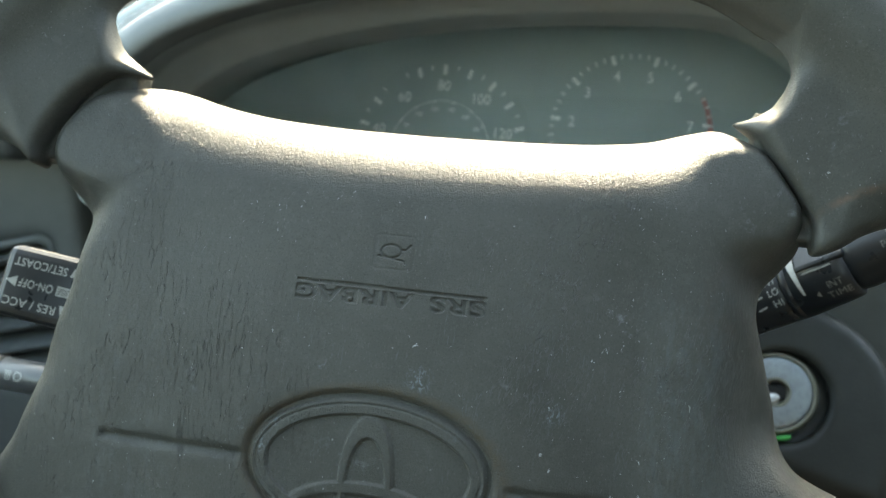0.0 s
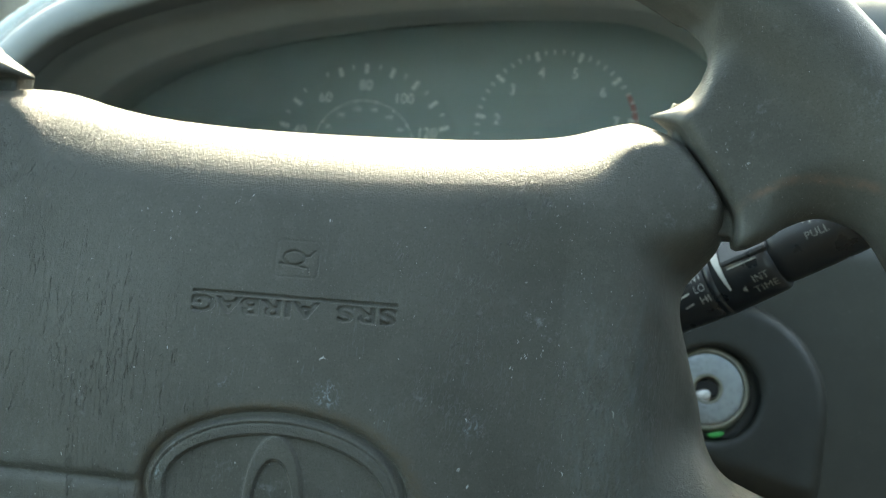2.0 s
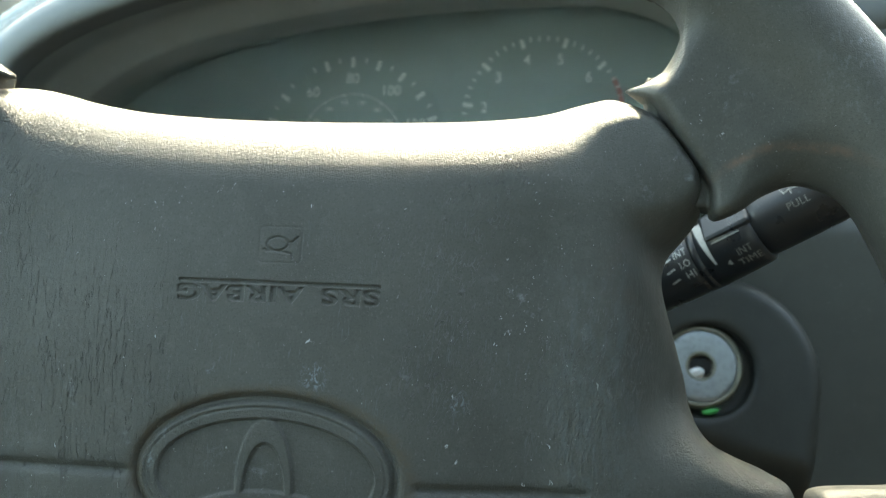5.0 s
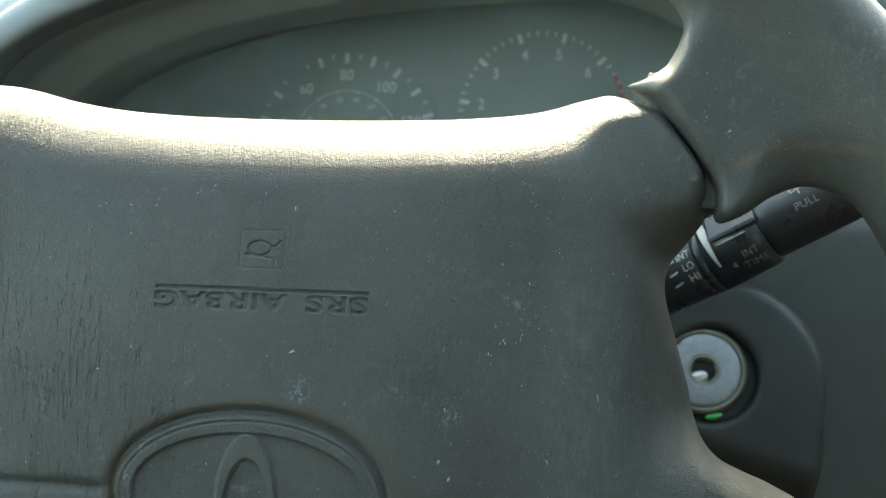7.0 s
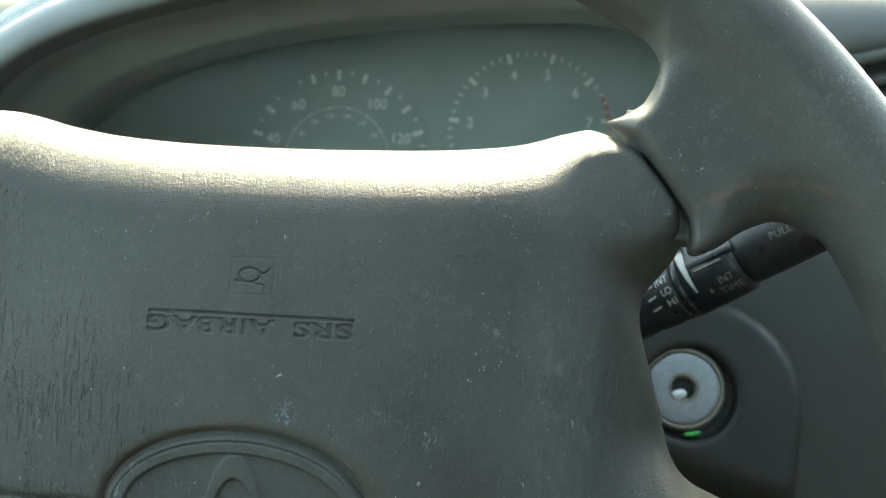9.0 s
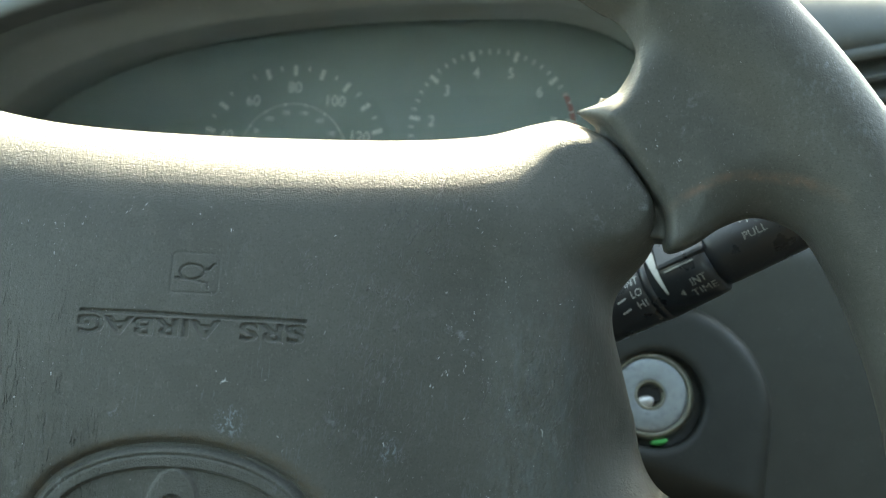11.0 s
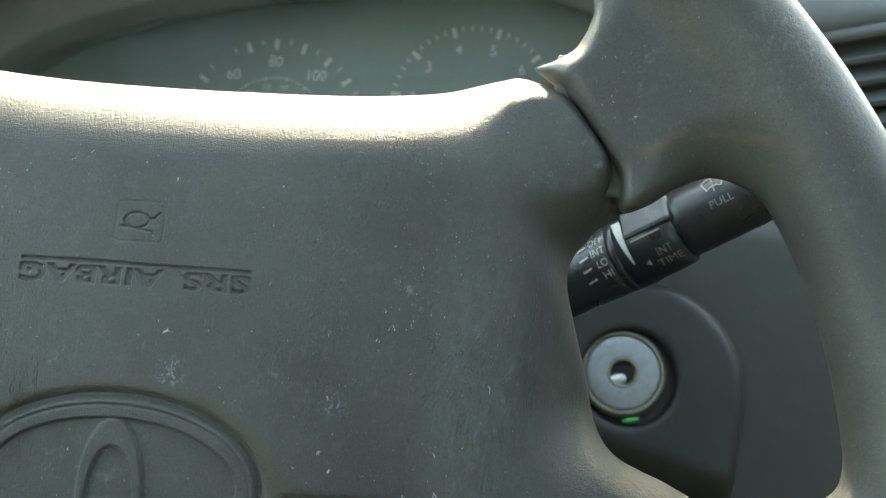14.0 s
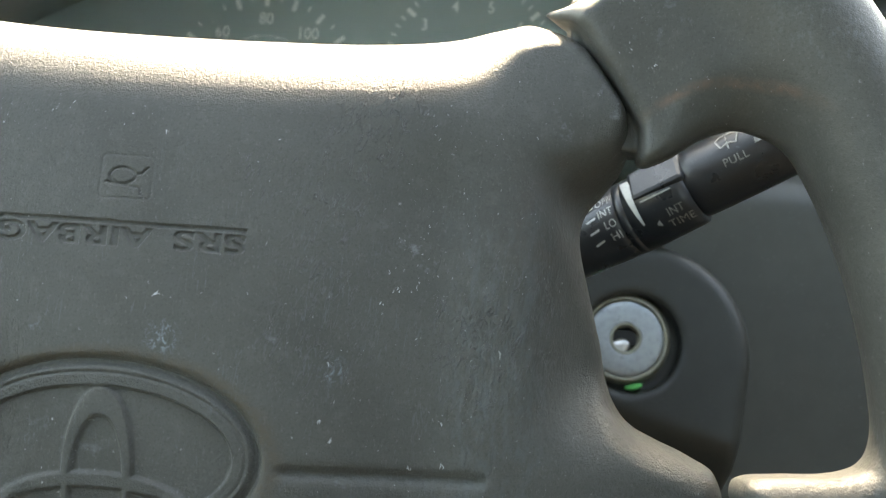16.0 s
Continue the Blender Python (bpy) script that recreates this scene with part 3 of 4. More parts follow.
def scatter_lint(name, field, placed, spread, count, seed, label):
    rng = random.Random(seed)
    verts, faces = [], []
    for u, v, length, angle in placed:
        n = height_on(field, u, v)
        for k in range(3):
            sliver(verts, faces, u + rng.gauss(0, 0.0003) * (k > 0), v + rng.gauss(0, 0.0003) * (k > 0), n, length * (1, 0.6, 0.4)[k], radians(angle) + rng.uniform(-0.5, 0.5) * (k > 0), rng.uniform(-1.6, 1.6), 0.00012)
    while count:
        u, v = rng.uniform(*spread[0]), rng.uniform(*spread[1])
        if rng.random() > 0.35 + 0.65 * (1 - (v - spread[1][0]) / (spread[1][1] - spread[1][0])) ** 2:
            continue
        n = height_on(field, u, v)
        count -= 1
        if n is not None and n > -0.012:
            sliver(verts, faces, u, v, n, rng.uniform(0.0002, 0.0006) * rng.choice((1, 1, 1, 1.6)), rng.uniform(0.6, 2.6), rng.uniform(-1.5, 1.5), rng.uniform(0.00004, 0.00008))
    ob = put(name, mesh_of(verts, faces, LINT.m, False))
    ob.matrix_world = WHEEL
    return tagged(ob, label, "lint", "", "stuff")


scatter_lint("lint", pad_field, [(0.0079, 0.0321, 0.0019, 20), (0.0555, 0.0364, 0.0012, 60), (0.0522, 0.0333, 0.0012, 70), (0.0536, 0.0394, 0.0007, 80), (0.0428, 0.0206, 0.0013, 100), (0.0441, 0.0054, 0.0014, 60), (0.0665, 0.0017, 0.0020, 95),
                                (0.0661, 0.0098, 0.0012, 120), (-0.0296, 0.0317, 0.0009, 90), (-0.0541, 0.0045, 0.0012, 110), (-0.0762, -0.0133, 0.0012, 80), (0.0416, 0.0091, 0.0014, 50), (0.0599, 0.0008, 0.0010, 90)],
             ((-0.085, 0.088), (-0.025, 0.070)), 330, 4, "pale lint and dust flecks on the airbag cover")

# rim with four broad spokes
SPOKE_UP = curve2([(x * MM, y * MM) for x, y in [(81.4, 101.4), (86.2, 101.5), (91.0, 103.8), (94.5, 108.9), (95.3, 114), (93.1, 119.8), (88, 125.5), (76, 132.5), (60, 139), (68, 158), (112, 140), (152, 92), (168, 54), (159, 38), (154.0, 45), (147.8, 57.5), (141.6, 67.5), (137.2, 72.3), (130.5, 74.5), (124, 75.5), (117, 72.8), (111, 68.6), (104.9, 66.8), (104.0, 74.6), (99.1, 82.2), (93.8, 89.8), (89.2, 96.2)]], True, 8)
SPOKE_LEFT = curve2([(x * MM, y * MM) for x, y in [(77.0, 100.3), (80.4, 101.3), (84.4, 104.0), (88.8, 110), (90.8, 116), (88.6, 122), (82.5, 128), (71, 134.5), (56, 141), (62, 160), (112, 142), (152, 92), (168, 54), (158, 38), (149.5, 45), (144, 59), (139, 69), (135, 74), (130, 77), (124, 78), (117, 76.5), (111, 73.5), (107.5, 70.8), (107.4, 76.2), (102.7, 85.5), (95.7, 94.0), (88.4, 99.2)]], True, 8)
SPOKE_LOW = curve2([(x * MM, y * MM) for x, y in [(126.4, 0.6), (129.0, 3.2), (136, 4), (147.5, 5), (155, 8.5), (160, 16), (168, 14), (169, -10), (158, -56), (146, -50), (136, -40), (128, -32), (125, -22), (127.2, -9)]], True, 8)
spoke_up, spoke_left, spoke_low = Flat(SPOKE_UP, 0.03, 0.0008), Flat(SPOKE_LEFT, 0.03, 0.0008), Flat(SPOKE_LOW, 0.03, 0.0008)
RIM_R, RIM_T = 0.1677, 0.0138


def rim_field(u, v, n):
    au = np.abs(u)
    ring = np.hypot((np.hypot(u, v) - RIM_R), n + 0.006) - RIM_T
    gap = np.hypot(au - 0.097, v - 0.083)
    r = 0.0026 + 0.0045 * smooth01(gap, 0.012, 0.032)
    sink = np.where(u > 0, 0.0070, 0.0046) * (1 - np.clip(pad_flat(u, v) / 0.042, 0, 1)) * smooth01(v, 0.040, 0.066)
    tip_u, tip_v = np.where(u > 0, 0.0810, 0.0760), np.where(u > 0, 0.1010, 0.1008)
    edge = -0.545 * (au - tip_u) + 0.838 * (v - tip_v)
    sink = sink + 0.0105 * np.clip((edge + 0.0085) / 0.0093, 0, 1) * (1 - smooth01(au, tip_u + 0.011, tip_u + 0.016))
    back = -0.0175 + smooth01(v, 0.078, 0.092) * (0.0055 - 0.0065 * (1 - smooth01(au, tip_u + 0.006, tip_u + 0.016)))
    spoke = np.where(u > 0, spoke_up(au, v), spoke_left(au, v))
    sink = sink + np.where(u > 0, 0.0044, 0.0026) * (1 - smooth01(-spoke, 0.000, 0.0135)) * smooth01(0.100 - v, 0, 0.014) * smooth01(au, 0.094, 0.122) * (1 - smooth01(au, 0.130, 0.160))
    up = both(spoke, np.maximum(n - 0.0025 + sink, back - n), r)
    flange = np.maximum(np.maximum(spoke - 0.006, pad_flat(u, v) - 0.006), np.abs(n + 0.0165) - 0.0045)
    up = np.minimum(up, np.maximum(flange, np.maximum(np.maximum(tip_u + 0.008 - au, edge + 0.002), np.where(u > 0, 0.0700, 0.0740) - v)))
    low = both(spoke_low(au, v), np.abs(n + 0.0100) - 0.0095, 0.006)
    return either(either(ring, up, 0.006), low, 0.005)


put("rim", sculpted(rim_field, (-0.186, -0.186, -0.029), (0.186, 0.186, 0.013), 0.00125, RIM), wheel, "grey vinyl rim with four broad spokes, worn brown at the spokes")
scatter_lint("lint", rim_field, [(0.1059, 0.0864, 0.0016, -25), (0.1504, 0.0761, 0.0026, 105)], ((0.095, 0.150), (0.075, 0.125)), 40, 9, "pale lint flecks on the wheel spoke")
part("hub", lathe([(-0.095, 0.030), (-0.070, 0.036), (-0.050, 0.048), (-0.041, 0.050)], 48), BLACK, wheel, "black plastic hub cover", True).matrix_basis = pose(0, 0, 0, 0, -90, 0)

# cruise lever, turned over with the wheel
CRUISE = pose(-0.1145, 0.0385, -0.057, 0, 0, 173.0)
cruise = part("cruise_lever", block((-0.030, -0.0112, -0.012), (0.0262, 0.0128, 0.007), 0.0032, 3), BLACK, wheel, "black plastic lever with white print")
cruise.matrix_basis = CRUISE
on_cruise = lambda x, y, h: (x, y, 0.007 + h)
rows = [(0.0125, -0.0058, "SET/COAST", 0.0190), (0.0125, 0.0008, "ON-OFF", 0.0125), (0.0130, 0.0074, "RES / ACC", 0.0192)]
shapes = []
for x, y, text, wide in rows:
    v, f = letters(text, 0.004, 1.05, 0.015)
    v = v * (wide / np.ptp(v[:, 0]), 0.0028 / np.ptp(v[:, 1]))
    shapes.append((v + (x, y), f))
shapes.append((np.array([(0.0195, 0.0026), (0.0195, -0.0010), (0.0235, 0.0008)]), [(0, 1, 2)]))
shapes.append((np.array([(-0.0005, -0.0045), (0.0018, -0.0045), (0.0006, -0.0078)]), [(0, 1, 2)]))
shapes.append((np.array([(0.0004, 0.0052), (0.0024, 0.0052), (0.0014, 0.0084)]), [(0, 1, 2)]))
printed("lettering", shapes, on_cruise, WHITE, cruise, "white printed letters")
v, f = letters("CRUISE", 0.003, 1.0)
v = v * (0.0088 / np.ptp(v[:, 0]), 0.0020 / np.ptp(v[:, 1])) + (0.0002, 0.0008)
printed("mark", [(np.array([(-0.0046, -0.0008), (0.0050, -0.0008), (0.0050, 0.0024), (-0.0046, 0.0024)]), [(0, 1, 2, 3)])], on_cruise, WHITE, cruise, "white printed field")
printed("lettering", [(v, f)], on_cruise, BLACK, cruise, "black printed word", 0.0003)

# ---- steering column ----
COLUMN = Matrix.Translation(HUB) @ Euler((radians(90 - TILT_WHEEL), 0, 0)).to_matrix().to_4x4()
LOCK = (0.1303, 0.0387, -0.2060)
column = thing("steering_column", COLUMN, "dark plastic steering column cover with a round boss for the lock", "steering column")


def column_field(u, v, n):
    body = both(both(np.abs(u) - 0.060, np.abs(v + 0.005) - 0.056, 0.028), np.abs(n + 0.215) - 0.120, 0.012)
    right = 0.182 - 0.10 * np.maximum(0.030 - v, 0)
    away = both(np.maximum(u - right, -0.030 - u), np.abs(v - 0.0095) - 0.0695, 0.046)
    front = LOCK[2] + 0.003 - 0.022 * smooth01(-(v - LOCK[1]) - 0.25 * (u - LOCK[0]), 0.026, 0.062)
    boss = both(both(away, n - front, 0.0065), -0.345 - n, 0.01)
    shape = either(body, boss, 0.012)
    hole = np.maximum(np.hypot(u - LOCK[0] - 0.0022, v - LOCK[1] + 0.0018) - 0.0205, LOCK[2] - 0.0050 - n)
    shape = both(shape, -hole, 0.0030)
    return shape


put("shroud", sculpted(column_field, (-0.070, -0.070, -0.352), (0.200, 0.102, -0.085), 0.0019, SHROUD), column, "dark grey grained plastic cover")

lock = thing("ignition_lock", COLUMN @ Matrix.Translation(LOCK) @ pose(0, 0, 0, 0, -90, 0), "round steel ignition lock without its key, in the column boss", "ignition lock")
part("bezel", lathe([(-0.020, 0.0190), (-0.0036, 0.0190), (-0.0020, 0.0186), (-0.0008, 0.0176), (-0.0006, 0.0166), (-0.0010, 0.0161), (-0.020, 0.0160)], 72, False), RING, lock, "dull worn brass ring", True)
part("face", lathe([(-0.018, 0.0158), (-0.0012, 0.0158), (-0.0008, 0.0154), (-0.0005, 0.0140), (-0.0002, 0.0072), (-0.0003, 0.0066), (-0.0045, 0.0064)], 72), STEEL, lock, "brushed steel disc", True)
part("keyway_ring", lathe([(-0.004, 0.0066), (-0.0003, 0.0066), (0.0001, 0.0062), (-0.0001, 0.0056), (-0.0016, 0.0050), (-0.0034, 0.0047)], 48, False), RING, lock, "worn keyway ring", True)
part("keyway", block((-0.006, -0.0028, -0.0052), (-0.0022, 0.0034, 0.0052), 0.0003), VOID, lock, "dark key slot")
flap = lathe([(-0.0040, 0.0046), (-0.0016, 0.0044), (-0.0008, 0.0034), (-0.0006, 0.0010)], 24)
for vert in flap.verts:
    vert.co.y *= 0.7
part("shutter", flap, BRASS, lock, "bright worn shutter in the slot", True).matrix_basis = pose(0.0002, -0.0036, 0.0022, 28, 0, 0)
bm = bmesh.new()
ringv = []
for i in range(13):
    a, w = radians(180 + 13 + (i - 6) * 1.75), 0.0013 * math.sqrt(max(0.02, 1 - ((i - 6) / 6) ** 2))
    ringv.append([bm.verts.new((x, r * math.cos(a), r * math.sin(a))) for x, r in ((-0.006, 0.0203 + w), (-0.0022, 0.0203 + w), (-0.0016, 0.0203 + 0.4 * w), (-0.0016, 0.0203 - 0.4 * w), (-0.0022, 0.0203 - w), (-0.006, 0.0203 - w))])
for a, b in zip(ringv, ringv[1:]):
    for i in range(5):
        bm.faces.new((a[i], a[i + 1], b[i + 1], b[i]))
bm.faces.new(ringv[0])
bm.faces.new(ringv[-1][::-1])
part("light_guide", bm, GREEN, lock, "green plastic light guide", True)

# ---- stalks ----
def stalk_frame(at, along, front):
    x = Vector(along).normalized()
    z = Vector(front)
    z = (z - x * z.dot(x)).normalized()
    y = z.cross(x)
    m = Matrix((x, y, z)).transposed().to_4x4()
    m.translation = at
    return m


STALK = stalk_frame((0.0610, 0.3180, 1.0122), (0.0285, -0.0100, 0.0202), (-0.10, -0.94, 0.28))
stalk = thing("wiper_stalk", STALK, "black wiper stalk with white lettering, behind the wheel", "stalk")
part("switch_collar", lathe([(-0.060, 0.0100), (-0.030, 0.0110), (-0.004, 0.0117), (-0.0022, 0.0117), (-0.0016, 0.0112)], 64), BLACK, stalk, "black turning collar", True)
part("band", lathe([(-0.0018, 0.0106), (-0.0016, 0.0118), (0.0012, 0.0118), (0.0014, 0.0106)], 64), BLACK, stalk, "black joint ring", True)
band_line = [(0.0030 + 0.00012 * i, 0.0130 - 0.0012 * i) for i in range(15)]
band_half = [0.0017 - 0.00010 * i for i in range(15)]
printed("pointer", [(np.array([(x - w, y) for (x, y), w in zip(band_line, band_half)] + [(x + w, y) for (x, y), w in zip(band_line, band_half)]), [(i, i + 1, i + 16, i + 15) for i in range(14)])],
        lambda x, y, h: (x, 0.01205 * math.sin(y / 0.0118), 0.01205 * math.cos(y / 0.0118)), WHITE, stalk, "off-white pointer line")
part("time_collar", lathe([(0.0006, 0.0106), (0.0010, 0.0119), (0.0180, 0.0112), (0.0200, 0.0109), (0.0205, 0.0100)], 64), BLACK, stalk, "black ribbed collar", True)
part("lever", lathe([(0.0180, 0.0106), (0.0240, 0.0110), (0.0420, 0.0107), (0.0640, 0.0098), (0.0690, 0.0088), (0.0712, 0.0060), (0.0720, 0.0020)], 64), BLACK, stalk, "smooth black lever", True).matrix_basis = pose(0, 0.0014, -0.0006)
part("root", lathe([(-0.120, 0.0085), (-0.058, 0.0085)], 32), BLACK, stalk, "", True)
bm = block((0.0040, -0.0040, 0.0085), (0.0212, 0.0070, 0.0121), 0.0014)
part("switch_pad", bm, BLACK, stalk, "raised black pad on the collar").matrix_basis = pose(0, 0, 0, -40, 0, 0)


def on_stalk(r):
    return lambda x, y, h: (x, (r + h) * math.sin(y / r), (r + h) * math.cos(y / r))


def word(text, height, x, y, wide=None, turned=0.0):
    v, f = letters(text, 0.004, 1.05)
    k = height / np.ptp(v[:, 1])
    v = v * (k if wide is None else wide / np.ptp(v[:, 0]), k)
    return turn2(v, turned, x, y), f


LIFT = 0.0034
shapes = [word("OFF", 0.0025, -0.0050, 0.0055 + LIFT, 0.0052), word("INT", 0.0025, -0.0049, 0.0016 + LIFT, 0.0048), word("LO", 0.0025, -0.0045, -0.0024 + LIFT, 0.0036), word("HI", 0.0025, -0.0042, -0.0064 + LIFT, 0.0032)]
shapes += [stroke([(-0.0116, y + LIFT - 0.0005), (-0.0084, y + LIFT)], 0.0006) for y in (0.0050, 0.0012, -0.0026, -0.0064)]
shapes += [stroke([(-0.0080 + 0.0018 * math.cos(a / 6 * math.pi), 0.0126 + 0.0011 * math.sin(a / 6 * math.pi)) for a in range(13)], 0.0004), stroke([(-0.0105, 0.0134), (-0.0056, 0.0120)], 0.0005)]
printed("lettering", shapes, on_stalk(0.01175), WHITE, stalk, "white printed switch positions")
shapes = [word("INT", 0.0025, 0.0152, -0.0032, 0.0050), word("TIME", 0.0025, 0.0154, -0.0070, 0.0080), (np.array([(0.0080, -0.0054), (0.0094, -0.0042), (0.0094, -0.0066)]), [(0, 1, 2)]), stroke([(0.0065, 0.0030), (0.0165, 0.0030)], 0.0005)]
printed("lettering", shapes, on_stalk(0.0119), WORN, stalk, "worn white printed words")
ico = [(-0.0030, 0.0020), (-0.0016, 0.0030), (0.0016, 0.0030), (0.0030, 0.0020), (0.0020, -0.0006), (0.0008, 0.0000), (-0.0008, 0.0000), (-0.0020, -0.0006), (-0.0030, 0.0020)]
shapes = [word("PULL", 0.0023, 0.0366, 0.0012, 0.0074), stroke([(0.0360 + 1.15 * x, 0.0064 + 1.15 * y) for x, y in ico], 0.0005), stroke([(0.0358, 0.0046), (0.0358, 0.0070)], 0.0005), stroke([(0.0358, 0.0078), (0.0358, 0.0092)], 0.0004)]
printed("lettering", shapes, on_stalk(0.0110), WORN, stalk, "white printed word and washer symbol").matrix_basis = pose(0, 0.0014, -0.0006)
# glint along the lever's ridge, laid on as a pale print
printed("ridge_glint", [stroke([(0.0430, 0.0036), (0.0520, 0.0032)], 0.0016)], on_stalk(0.0107), WORN, stalk, "pale line for the glint on the lever's ridge").matrix_basis = pose(0, 0.0014, -0.0006)

LAMP = stalk_frame((-0.2390, 0.3000, 0.9465), (-1.0, 0.0, 0.04), (0.30, -0.92, 0.30))
lamp_stalk = thing("light_stalk", LAMP, "dark grey light stalk with a white headlamp symbol, behind the wheel", "stalk")
part("lever", lathe([(-0.140, 0.0060), (-0.020, 0.0064), (0.0045, 0.0068), (0.0050, 0.0062)], 48), LEVER, lamp_stalk, "dark grey lever", True)
part("end_switch", lathe([(0.0052, 0.0062), (0.0056, 0.0069), (0.0300, 0.0072), (0.0330, 0.0066), (0.0340, 0.0040)], 48), LEVER, lamp_stalk, "dark grey turning end", True)
flipx = lambda s: (s[0] * (-1, -1), s[1])
shapes = [flipx(stroke([(0.0012, y), (0.0040, y)], 0.0005)) for y in (-0.0022, -0.0012, -0.0002, 0.0008)]
shapes.append(flipx(stroke([(0.0060, -0.0024), (0.0080, -0.0022), (0.0090, -0.0007), (0.0080, 0.0008), (0.0060, 0.0010), (0.0054, -0.0007), (0.0060, -0.0024)], 0.0006)))
printed("symbol", [(s[0] + (0.0015, -0.0012), s[1]) for s in shapes], on_stalk(0.0067), WHITE, lamp_stalk, "white headlamp symbol")

# ---- dashboard ----
VENT_R, TURN_R = (0.236, 1.0588), 12.5
VENT_L, TURN_L = (-0.420, 0.8850), 15.0
HOOD_X = 0.020


def arch(y):
    """Half width, rise and springing height of the instrument recess at depth y."""
    k = np.clip((y - 0.37) / 0.13, 0, 1)
    step = smooth01(y, 0.386, 0.400) * (1 - smooth01(y, 0.444, 0.460))
    return 0.250 + 0.030 * k + 0.017 * step, 0.062 + 0.020 * k + 0.004 * step, 1.056 - 0.042 * k + 0.006 * step


def across(x, wide, hw):
    """The recess is lopsided: wide on one side of its crown and short on the other."""
    return np.where(x > HOOD_X, (x - HOOD_X) * wide / hw, x - HOOD_X)


def recess(x, y, z):
    wide, rise, base = arch(y)
    return np.maximum(np.maximum(oval(across(x, wide, 0.090), np.maximum(z - base, 0), wide, rise), 0.945 - z), y - 0.575)


def panel_field(x, y, z):
    shape = both(both(np.abs(x + 0.05) - 0.60, np.abs(z - 0.86) - 0.255, 0.03), np.abs(y - 0.79) - 0.30, 0.03)
    brow = both(both(np.abs(x + 0.46) - 0.19, np.abs(z - 1.060) - 0.055, 0.016), np.abs(y - 0.62) - 0.185, 0.016)
    shape = either(shape, brow, 0.010)
    joint = np.maximum(np.abs(x + 0.328 + 0.1 * (z - 0.97)) - 0.0065, y - 0.502)
    shape = both(shape, -np.maximum(joint, z - 1.02), 0.006)
    shape = both(shape, 0.007 - recess(x, y, z), 0.004)
    for (cx, cz), turn, a, b in ((VENT_R, TURN_R, 0.100, 0.0385), (VENT_L, TURN_L, 0.075, 0.046)):
        c, s = math.cos(radians(turn)), math.sin(radians(turn))
        p, q = (x - cx) * c + (z - cz) * s, -(x - cx) * s + (z - cz) * c
        shape = both(shape, -np.maximum(both(np.abs(p) - a, np.abs(q) - b, 0.010), y - 0.56), 0.007)
    return shape


def knee_field(x, y, z):
    return both(both(np.abs(x - 0.10) - 0.34, 0.468 - 0.26 * (1.0 - z) - y, 0.02), np.maximum(z - 0.998, np.maximum(0.62 - z, y - 0.505)), 0.014)


def hood_field(x, y, z):
    wide, rise, base = arch(y)
    hood = both(both(oval(across(x, wide + 0.020, 0.104), np.maximum(z - base, 0), wide + 0.020, rise + 0.020), 1.02 - 0.025 * smooth01(-x, 0.10, 0.15) - z, 0.01), np.abs(y - 0.55) - 0.182, 0.014)
    return both(hood, -recess(x, y, z), 0.003)


dash = thing("dashboard", pose(0, 0, 0), "grey-green grained plastic dashboard with a hooded instrument recess", "dashboard")
put("panel", sculpted(panel_field, (-0.66, 0.37, 0.60), (0.62, 1.10, 1.125), 0.0050, DASH, 2), dash, "grained plastic dash panel")
put("knee_panel", sculpted(knee_field, (-0.25, 0.35, 0.61), (0.45, 0.52, 1.01), 0.0050, KNEE, 2), dash, "dark lower dash panel")
# hood and lip are one part, split so shade and sun get separate colours
put("hood", sculpted(lambda x, y, z: both(hood_field(x, y, z), 0.3960 - y, 0.001), (-0.31, 0.390, 0.985), (0.150, 0.74, 1.150), 0.0030, HOOD_LIGHTENED, 2), dash, "curved plastic hood over the instruments, coloured pale to lift its shade")
put("hood_lip", sculpted(lambda x, y, z: both(hood_field(x, y, z), y - 0.3955, 0.001), (-0.31, 0.360, 0.985), (0.150, 0.402, 1.150), 0.0024, LIP_DIMMED, 2), dash, "lip of the same plastic along the hood's edge, toned down where lit")


def air_vent(name_label, centre, turn, a, b, count, lift, depth, tilt):
    m = Matrix.Translation((centre[0], 0.493, centre[1])) @ pose(0, 0, 0, 0, -turn, 0)
    vent = thing("air_vent", m, name_label, "air vent", "dashboard vents")
    bm = bmesh.new()
    outer, inner = sq(0, 0, a + 0.002, b + 0.002, 0.011), sq(0, 0, a - 0.004, b - 0.004, 0.007)
    loops = [[bm.verts.new((x, y, z)) for x, z in line] for line, y in ((outer, 0.010), (outer, -0.001), (inner, -0.001), (inner, 0.030))]
    for p, q in zip(loops, loops[1:]):
        for i in range(len(p)):
            bm.faces.new((p[i], p[(i + 1) % len(p)], q[(i + 1) % len(q)], q[i]))
    part("frame", bm, DASH, vent, "grey plastic frame", True)
    part("duct", block((-a, 0.034, -b), (a, 0.038, b)), KNEE, vent, "dark duct")
    first = None
    for i in range(count):
        z = lift - b + (i + 0.5) * 2 * b / count
        bm = block((-a + 0.003, -depth / 2, -0.0017), (a - 0.003, depth / 2, 0.0017), 0.0005)
        if first is None:
            ob = part("slat", bm, DASH, vent)
            first = ob.data
        else:
            bm.free()
            ob = put("slat", first, vent)
        ob.matrix_basis = pose(0, 0.008, z, tilt, 0, 0)
    for x in (-a * 0.6, -a * 0.1, a * 0.5):
        part("blade", block((x - 0.001, 0.016, -b), (x + 0.001, 0.034, b)), BLACK, vent, "upright blade")
    return vent


air_vent("grey plastic air vent with level slats, beside the instruments", VENT_R, TURN_R, 0.100, 0.0385, 7, -0.0062, 0.0130, 26)
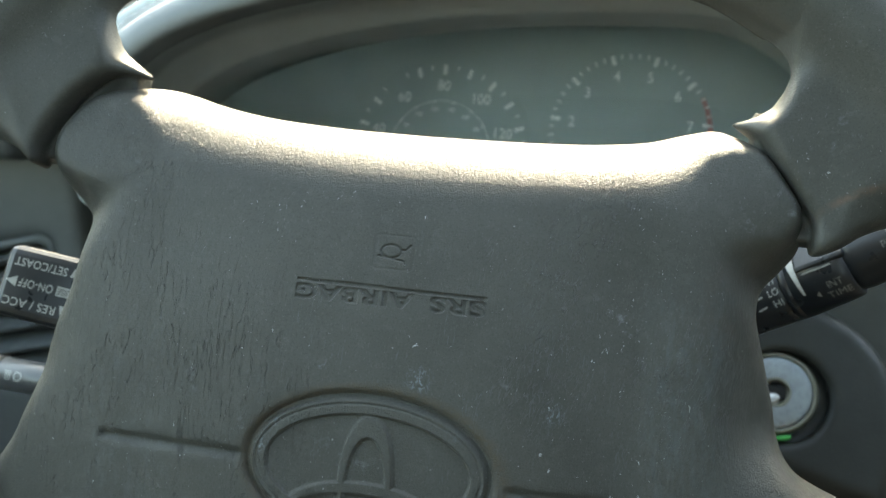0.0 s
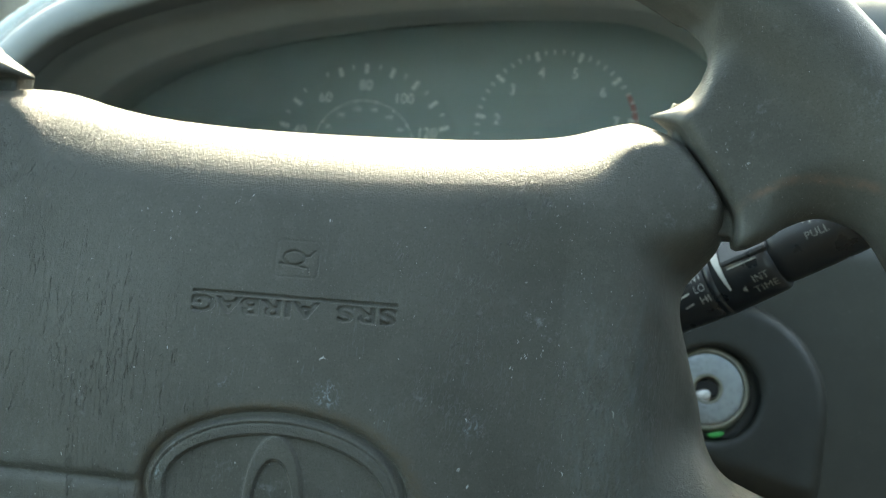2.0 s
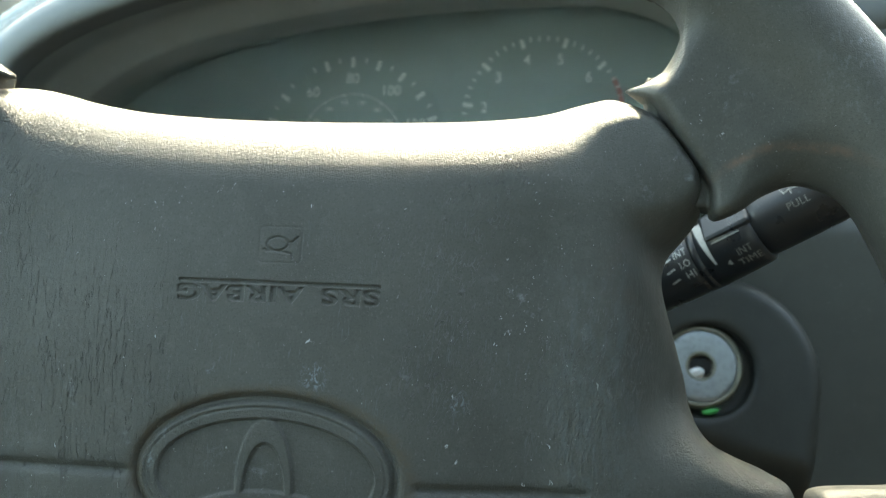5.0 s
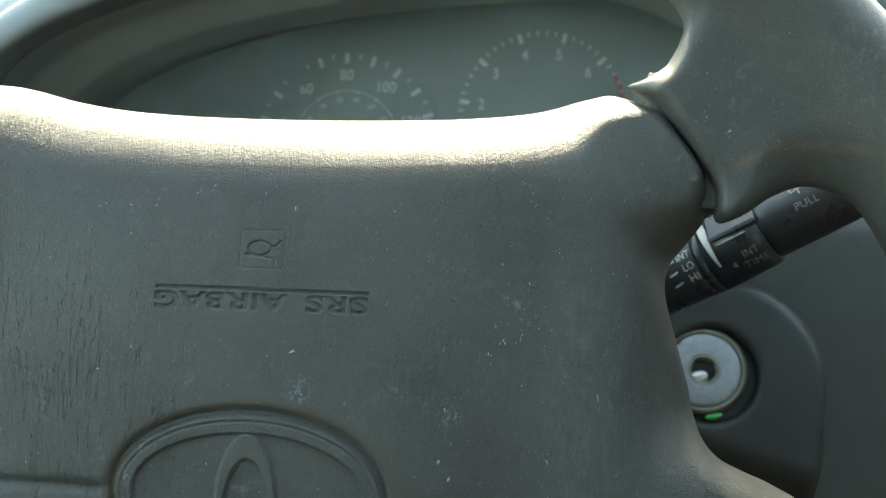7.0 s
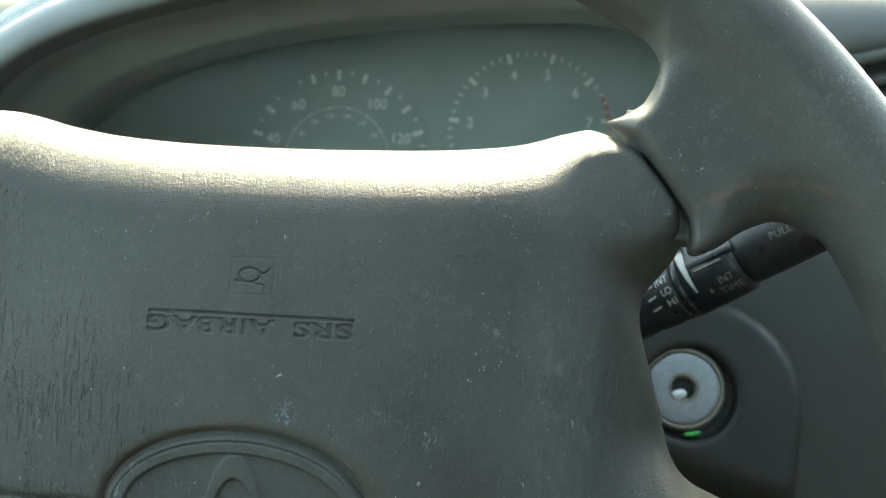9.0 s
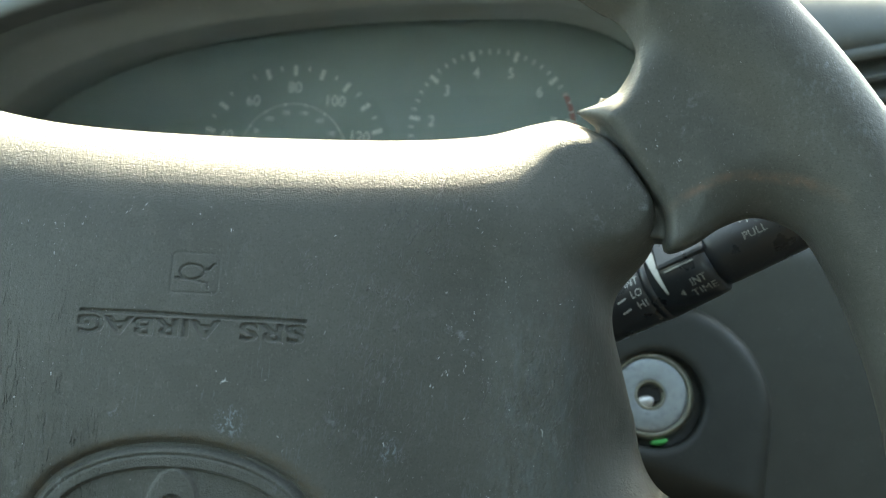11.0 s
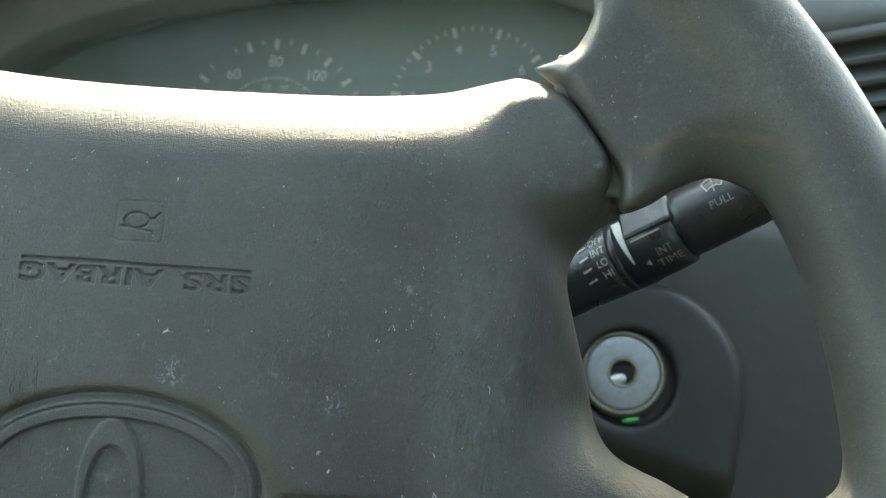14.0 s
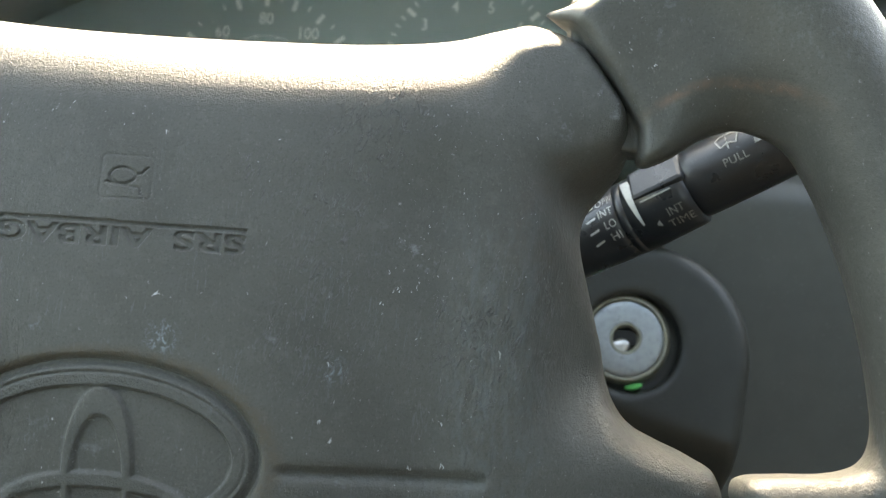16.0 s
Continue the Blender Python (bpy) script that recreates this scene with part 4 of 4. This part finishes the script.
air_vent("grey plastic air vent with tilted slats, beside the cruise lever", VENT_L, TURN_L, 0.075, 0.046, 6, 0.0, 0.0170, 28)

# ---- instruments ----
CLUSTER = Matrix.Translation((0, 0.523, 1.066)) @ Euler((radians(70), 0, 0)).to_matrix().to_4x4()
cluster = thing("instrument_cluster", CLUSTER, "dark instrument cluster with speedometer and rev counter under a clear cover", "instrument cluster")
part("board", block((-0.300, -0.105, -0.004), (0.116, 0.062, 0.0), 0.001), HAZED_DIAL, cluster, "printed black dial board, lightened to carry the haze over it")
flat = lambda x, y, h: (x, y, h)
polar = lambda c, r, a: (c[0] + r * math.sin(radians(a)), c[1] + r * math.cos(radians(a)))


def dial(name, centre, radius, first, last, zero, step, minor, big_len, label):
    ob = part(name, lathe([(0.0002, radius + 0.0065), (0.0002, 0.001)], 96, False), HAZED_DIAL, cluster, label, True)
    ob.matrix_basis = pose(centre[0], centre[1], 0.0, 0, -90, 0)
    shapes = []
    i = first
    while i <= last + 1e-6:
        a = zero + (i - first) * step
        shapes.append(stroke([polar(centre, radius - big_len / 2, a), polar(centre, radius + big_len / 2, a)], 0.0024))
        if i < last:
            for k in range(1, minor):
                b = a + step * k / minor
                shapes.append(stroke([polar(centre, radius + big_len / 2 - 0.0030, b), polar(centre, radius + big_len / 2, b)], 0.0009))
        i += 1
    printed("ticks", shapes, flat, FIGURE, ob, "white printed scale", 0.0005).matrix_basis = ob.matrix_basis.inverted()
    return ob


SPEEDO, TACH = (-0.1084, -0.0486), (-0.0010, -0.0300)
speedo = dial("speedometer", SPEEDO, 0.0482, 2, 14, -1.5 - 6 * 18.1, 18.1, 2, 0.0058, "black speedometer dial lightened for haze, with white figures")
tach = dial("rev_counter", TACH, 0.0423, 0, 7, -1.0 - 4.5 * 32.7, 32.7, 5, 0.0056, "black rev counter dial lightened for haze, with white figures")


def figures(ob, centre, radius, items, height):
    shapes = []
    for text, a in items:
        v, f = letters(text, 0.007, 1.0, 0.012)
        v = v * (height / np.ptp(v[:, 1]) * 0.92, height / np.ptp(v[:, 1]))
        x, y = polar(centre, radius, a)
        shapes.append((v + (x, y), f))
    printed("figures", shapes, flat, FIGURE, ob, "white printed figures", 0.0005).matrix_basis = ob.matrix_basis.inverted()


figures(speedo, SPEEDO, 0.0388, [(str(20 * k), -1.5 + (k - 4) * 36.2) for k in range(1, 7)], 0.0062)
figures(speedo, SPEEDO, 0.0250, [(str(20 * k), -1.5 + (k * 12.43 - 80) * 1.81) for k in range(3, 10)], 0.0026)
figures(tach, TACH, 0.0330, [(str(k), -1.0 + (k - 4.5) * 32.7) for k in range(0, 8)], 0.0060)
printed("inner_scale", [stroke(arc(*SPEEDO, 0.0296, -90, 90, 40), 0.0004)] + [stroke([polar(SPEEDO, 0.0286, -1.5 + (k * 12.43 - 80) * 1.81), polar(SPEEDO, 0.0300, -1.5 + (k * 12.43 - 80) * 1.81)], 0.0012) for k in range(3, 10)],
        flat, FIGURE, speedo, "thin white inner scale", 0.0005).matrix_basis = speedo.matrix_basis.inverted()
printed("red_zone", [stroke(arc(*TACH, 0.0435, 60, 88, 12), 0.0028)], flat, RED, tach, "red warning zone", 0.0005).matrix_basis = tach.matrix_basis.inverted()
tip = [(polar(SPEEDO, r, -37.0 + a)) for r, a in ((0.0535, -2.4), (0.0545, 0.0), (0.0535, 2.4), (0.0490, 2.6), (0.0400, 0.8), (0.0390, -0.6), (0.0490, -2.4))]
bm = bmesh.new()
lower, upper = ([bm.verts.new((x, y, h)) for x, y in tip] for h in (0.0030, 0.0042))
bm.faces.new(upper)
bm.faces.new(lower[::-1])
for i in range(len(tip)):
    bm.faces.new((lower[i], lower[(i + 1) % len(tip)], upper[(i + 1) % len(tip)], upper[i]))
part("needle_tip", bm, HAZED_DIAL, speedo, "pale worn needle tip").matrix_basis = speedo.matrix_basis.inverted()
cover = part("cover", block((-0.255, -0.100, 0.030), (0.104, 0.030, 0.032), 0.0005), GLASS, cluster, "clear plastic cover")
cover.visible_shadow = False

# ---- cabin and ground ----
def wall(name, lo, hi, material, label, category):
    ob = part(name, block(lo, hi, 0.01), material, None, label)
    return tagged(ob, "", category, "", "structure")


# unseen cabin shell; its heights and openings are set to shape the light
wall("roof", (-0.56, -1.50, 1.48), (1.10, -0.02, 1.52), LINING, "grey cloth roof lining", "ceiling")
wall("floor", (-0.72, -1.50, 0.26), (1.10, 1.10, 0.30), CARPET, "dark grey carpet on the cabin floor", "floor")
wall("wall_left", (-0.72, -1.50, 0.30), (-0.67, 1.10, 1.00), LINING, "plain grey lining of an unseen cabin side", "wall")
# raised to the roof without windows, to cut light from the right
wall("wall_right", (1.10, -1.50, 0.30), (1.14, 1.10, 1.48), LINING, "plain grey lining of an unseen cabin side", "wall")
wall("wall_back", (-0.67, -1.54, 0.30), (1.10, -1.50, 1.30), LINING, "plain grey cabin back below the rear window", "wall")
# unseen panel, added to block light from the left rear
wall("light_stop_left", (-0.70, -1.50, 1.00), (-0.66, -0.66, 1.48), LINING, "plain grey panel, added unseen to stop light from the left rear", "wall")
wall("firewall", (-0.67, 1.10, 0.30), (1.10, 1.14, 1.05), LINING, "plain grey cabin front", "wall")
bm = bmesh.new()
bmesh.ops.create_grid(bm, x_segments=8, y_segments=8, size=3000)
tagged(part("ground", bm, GROUND, None, "grey asphalt ground"), "", "ground", "", "structure")
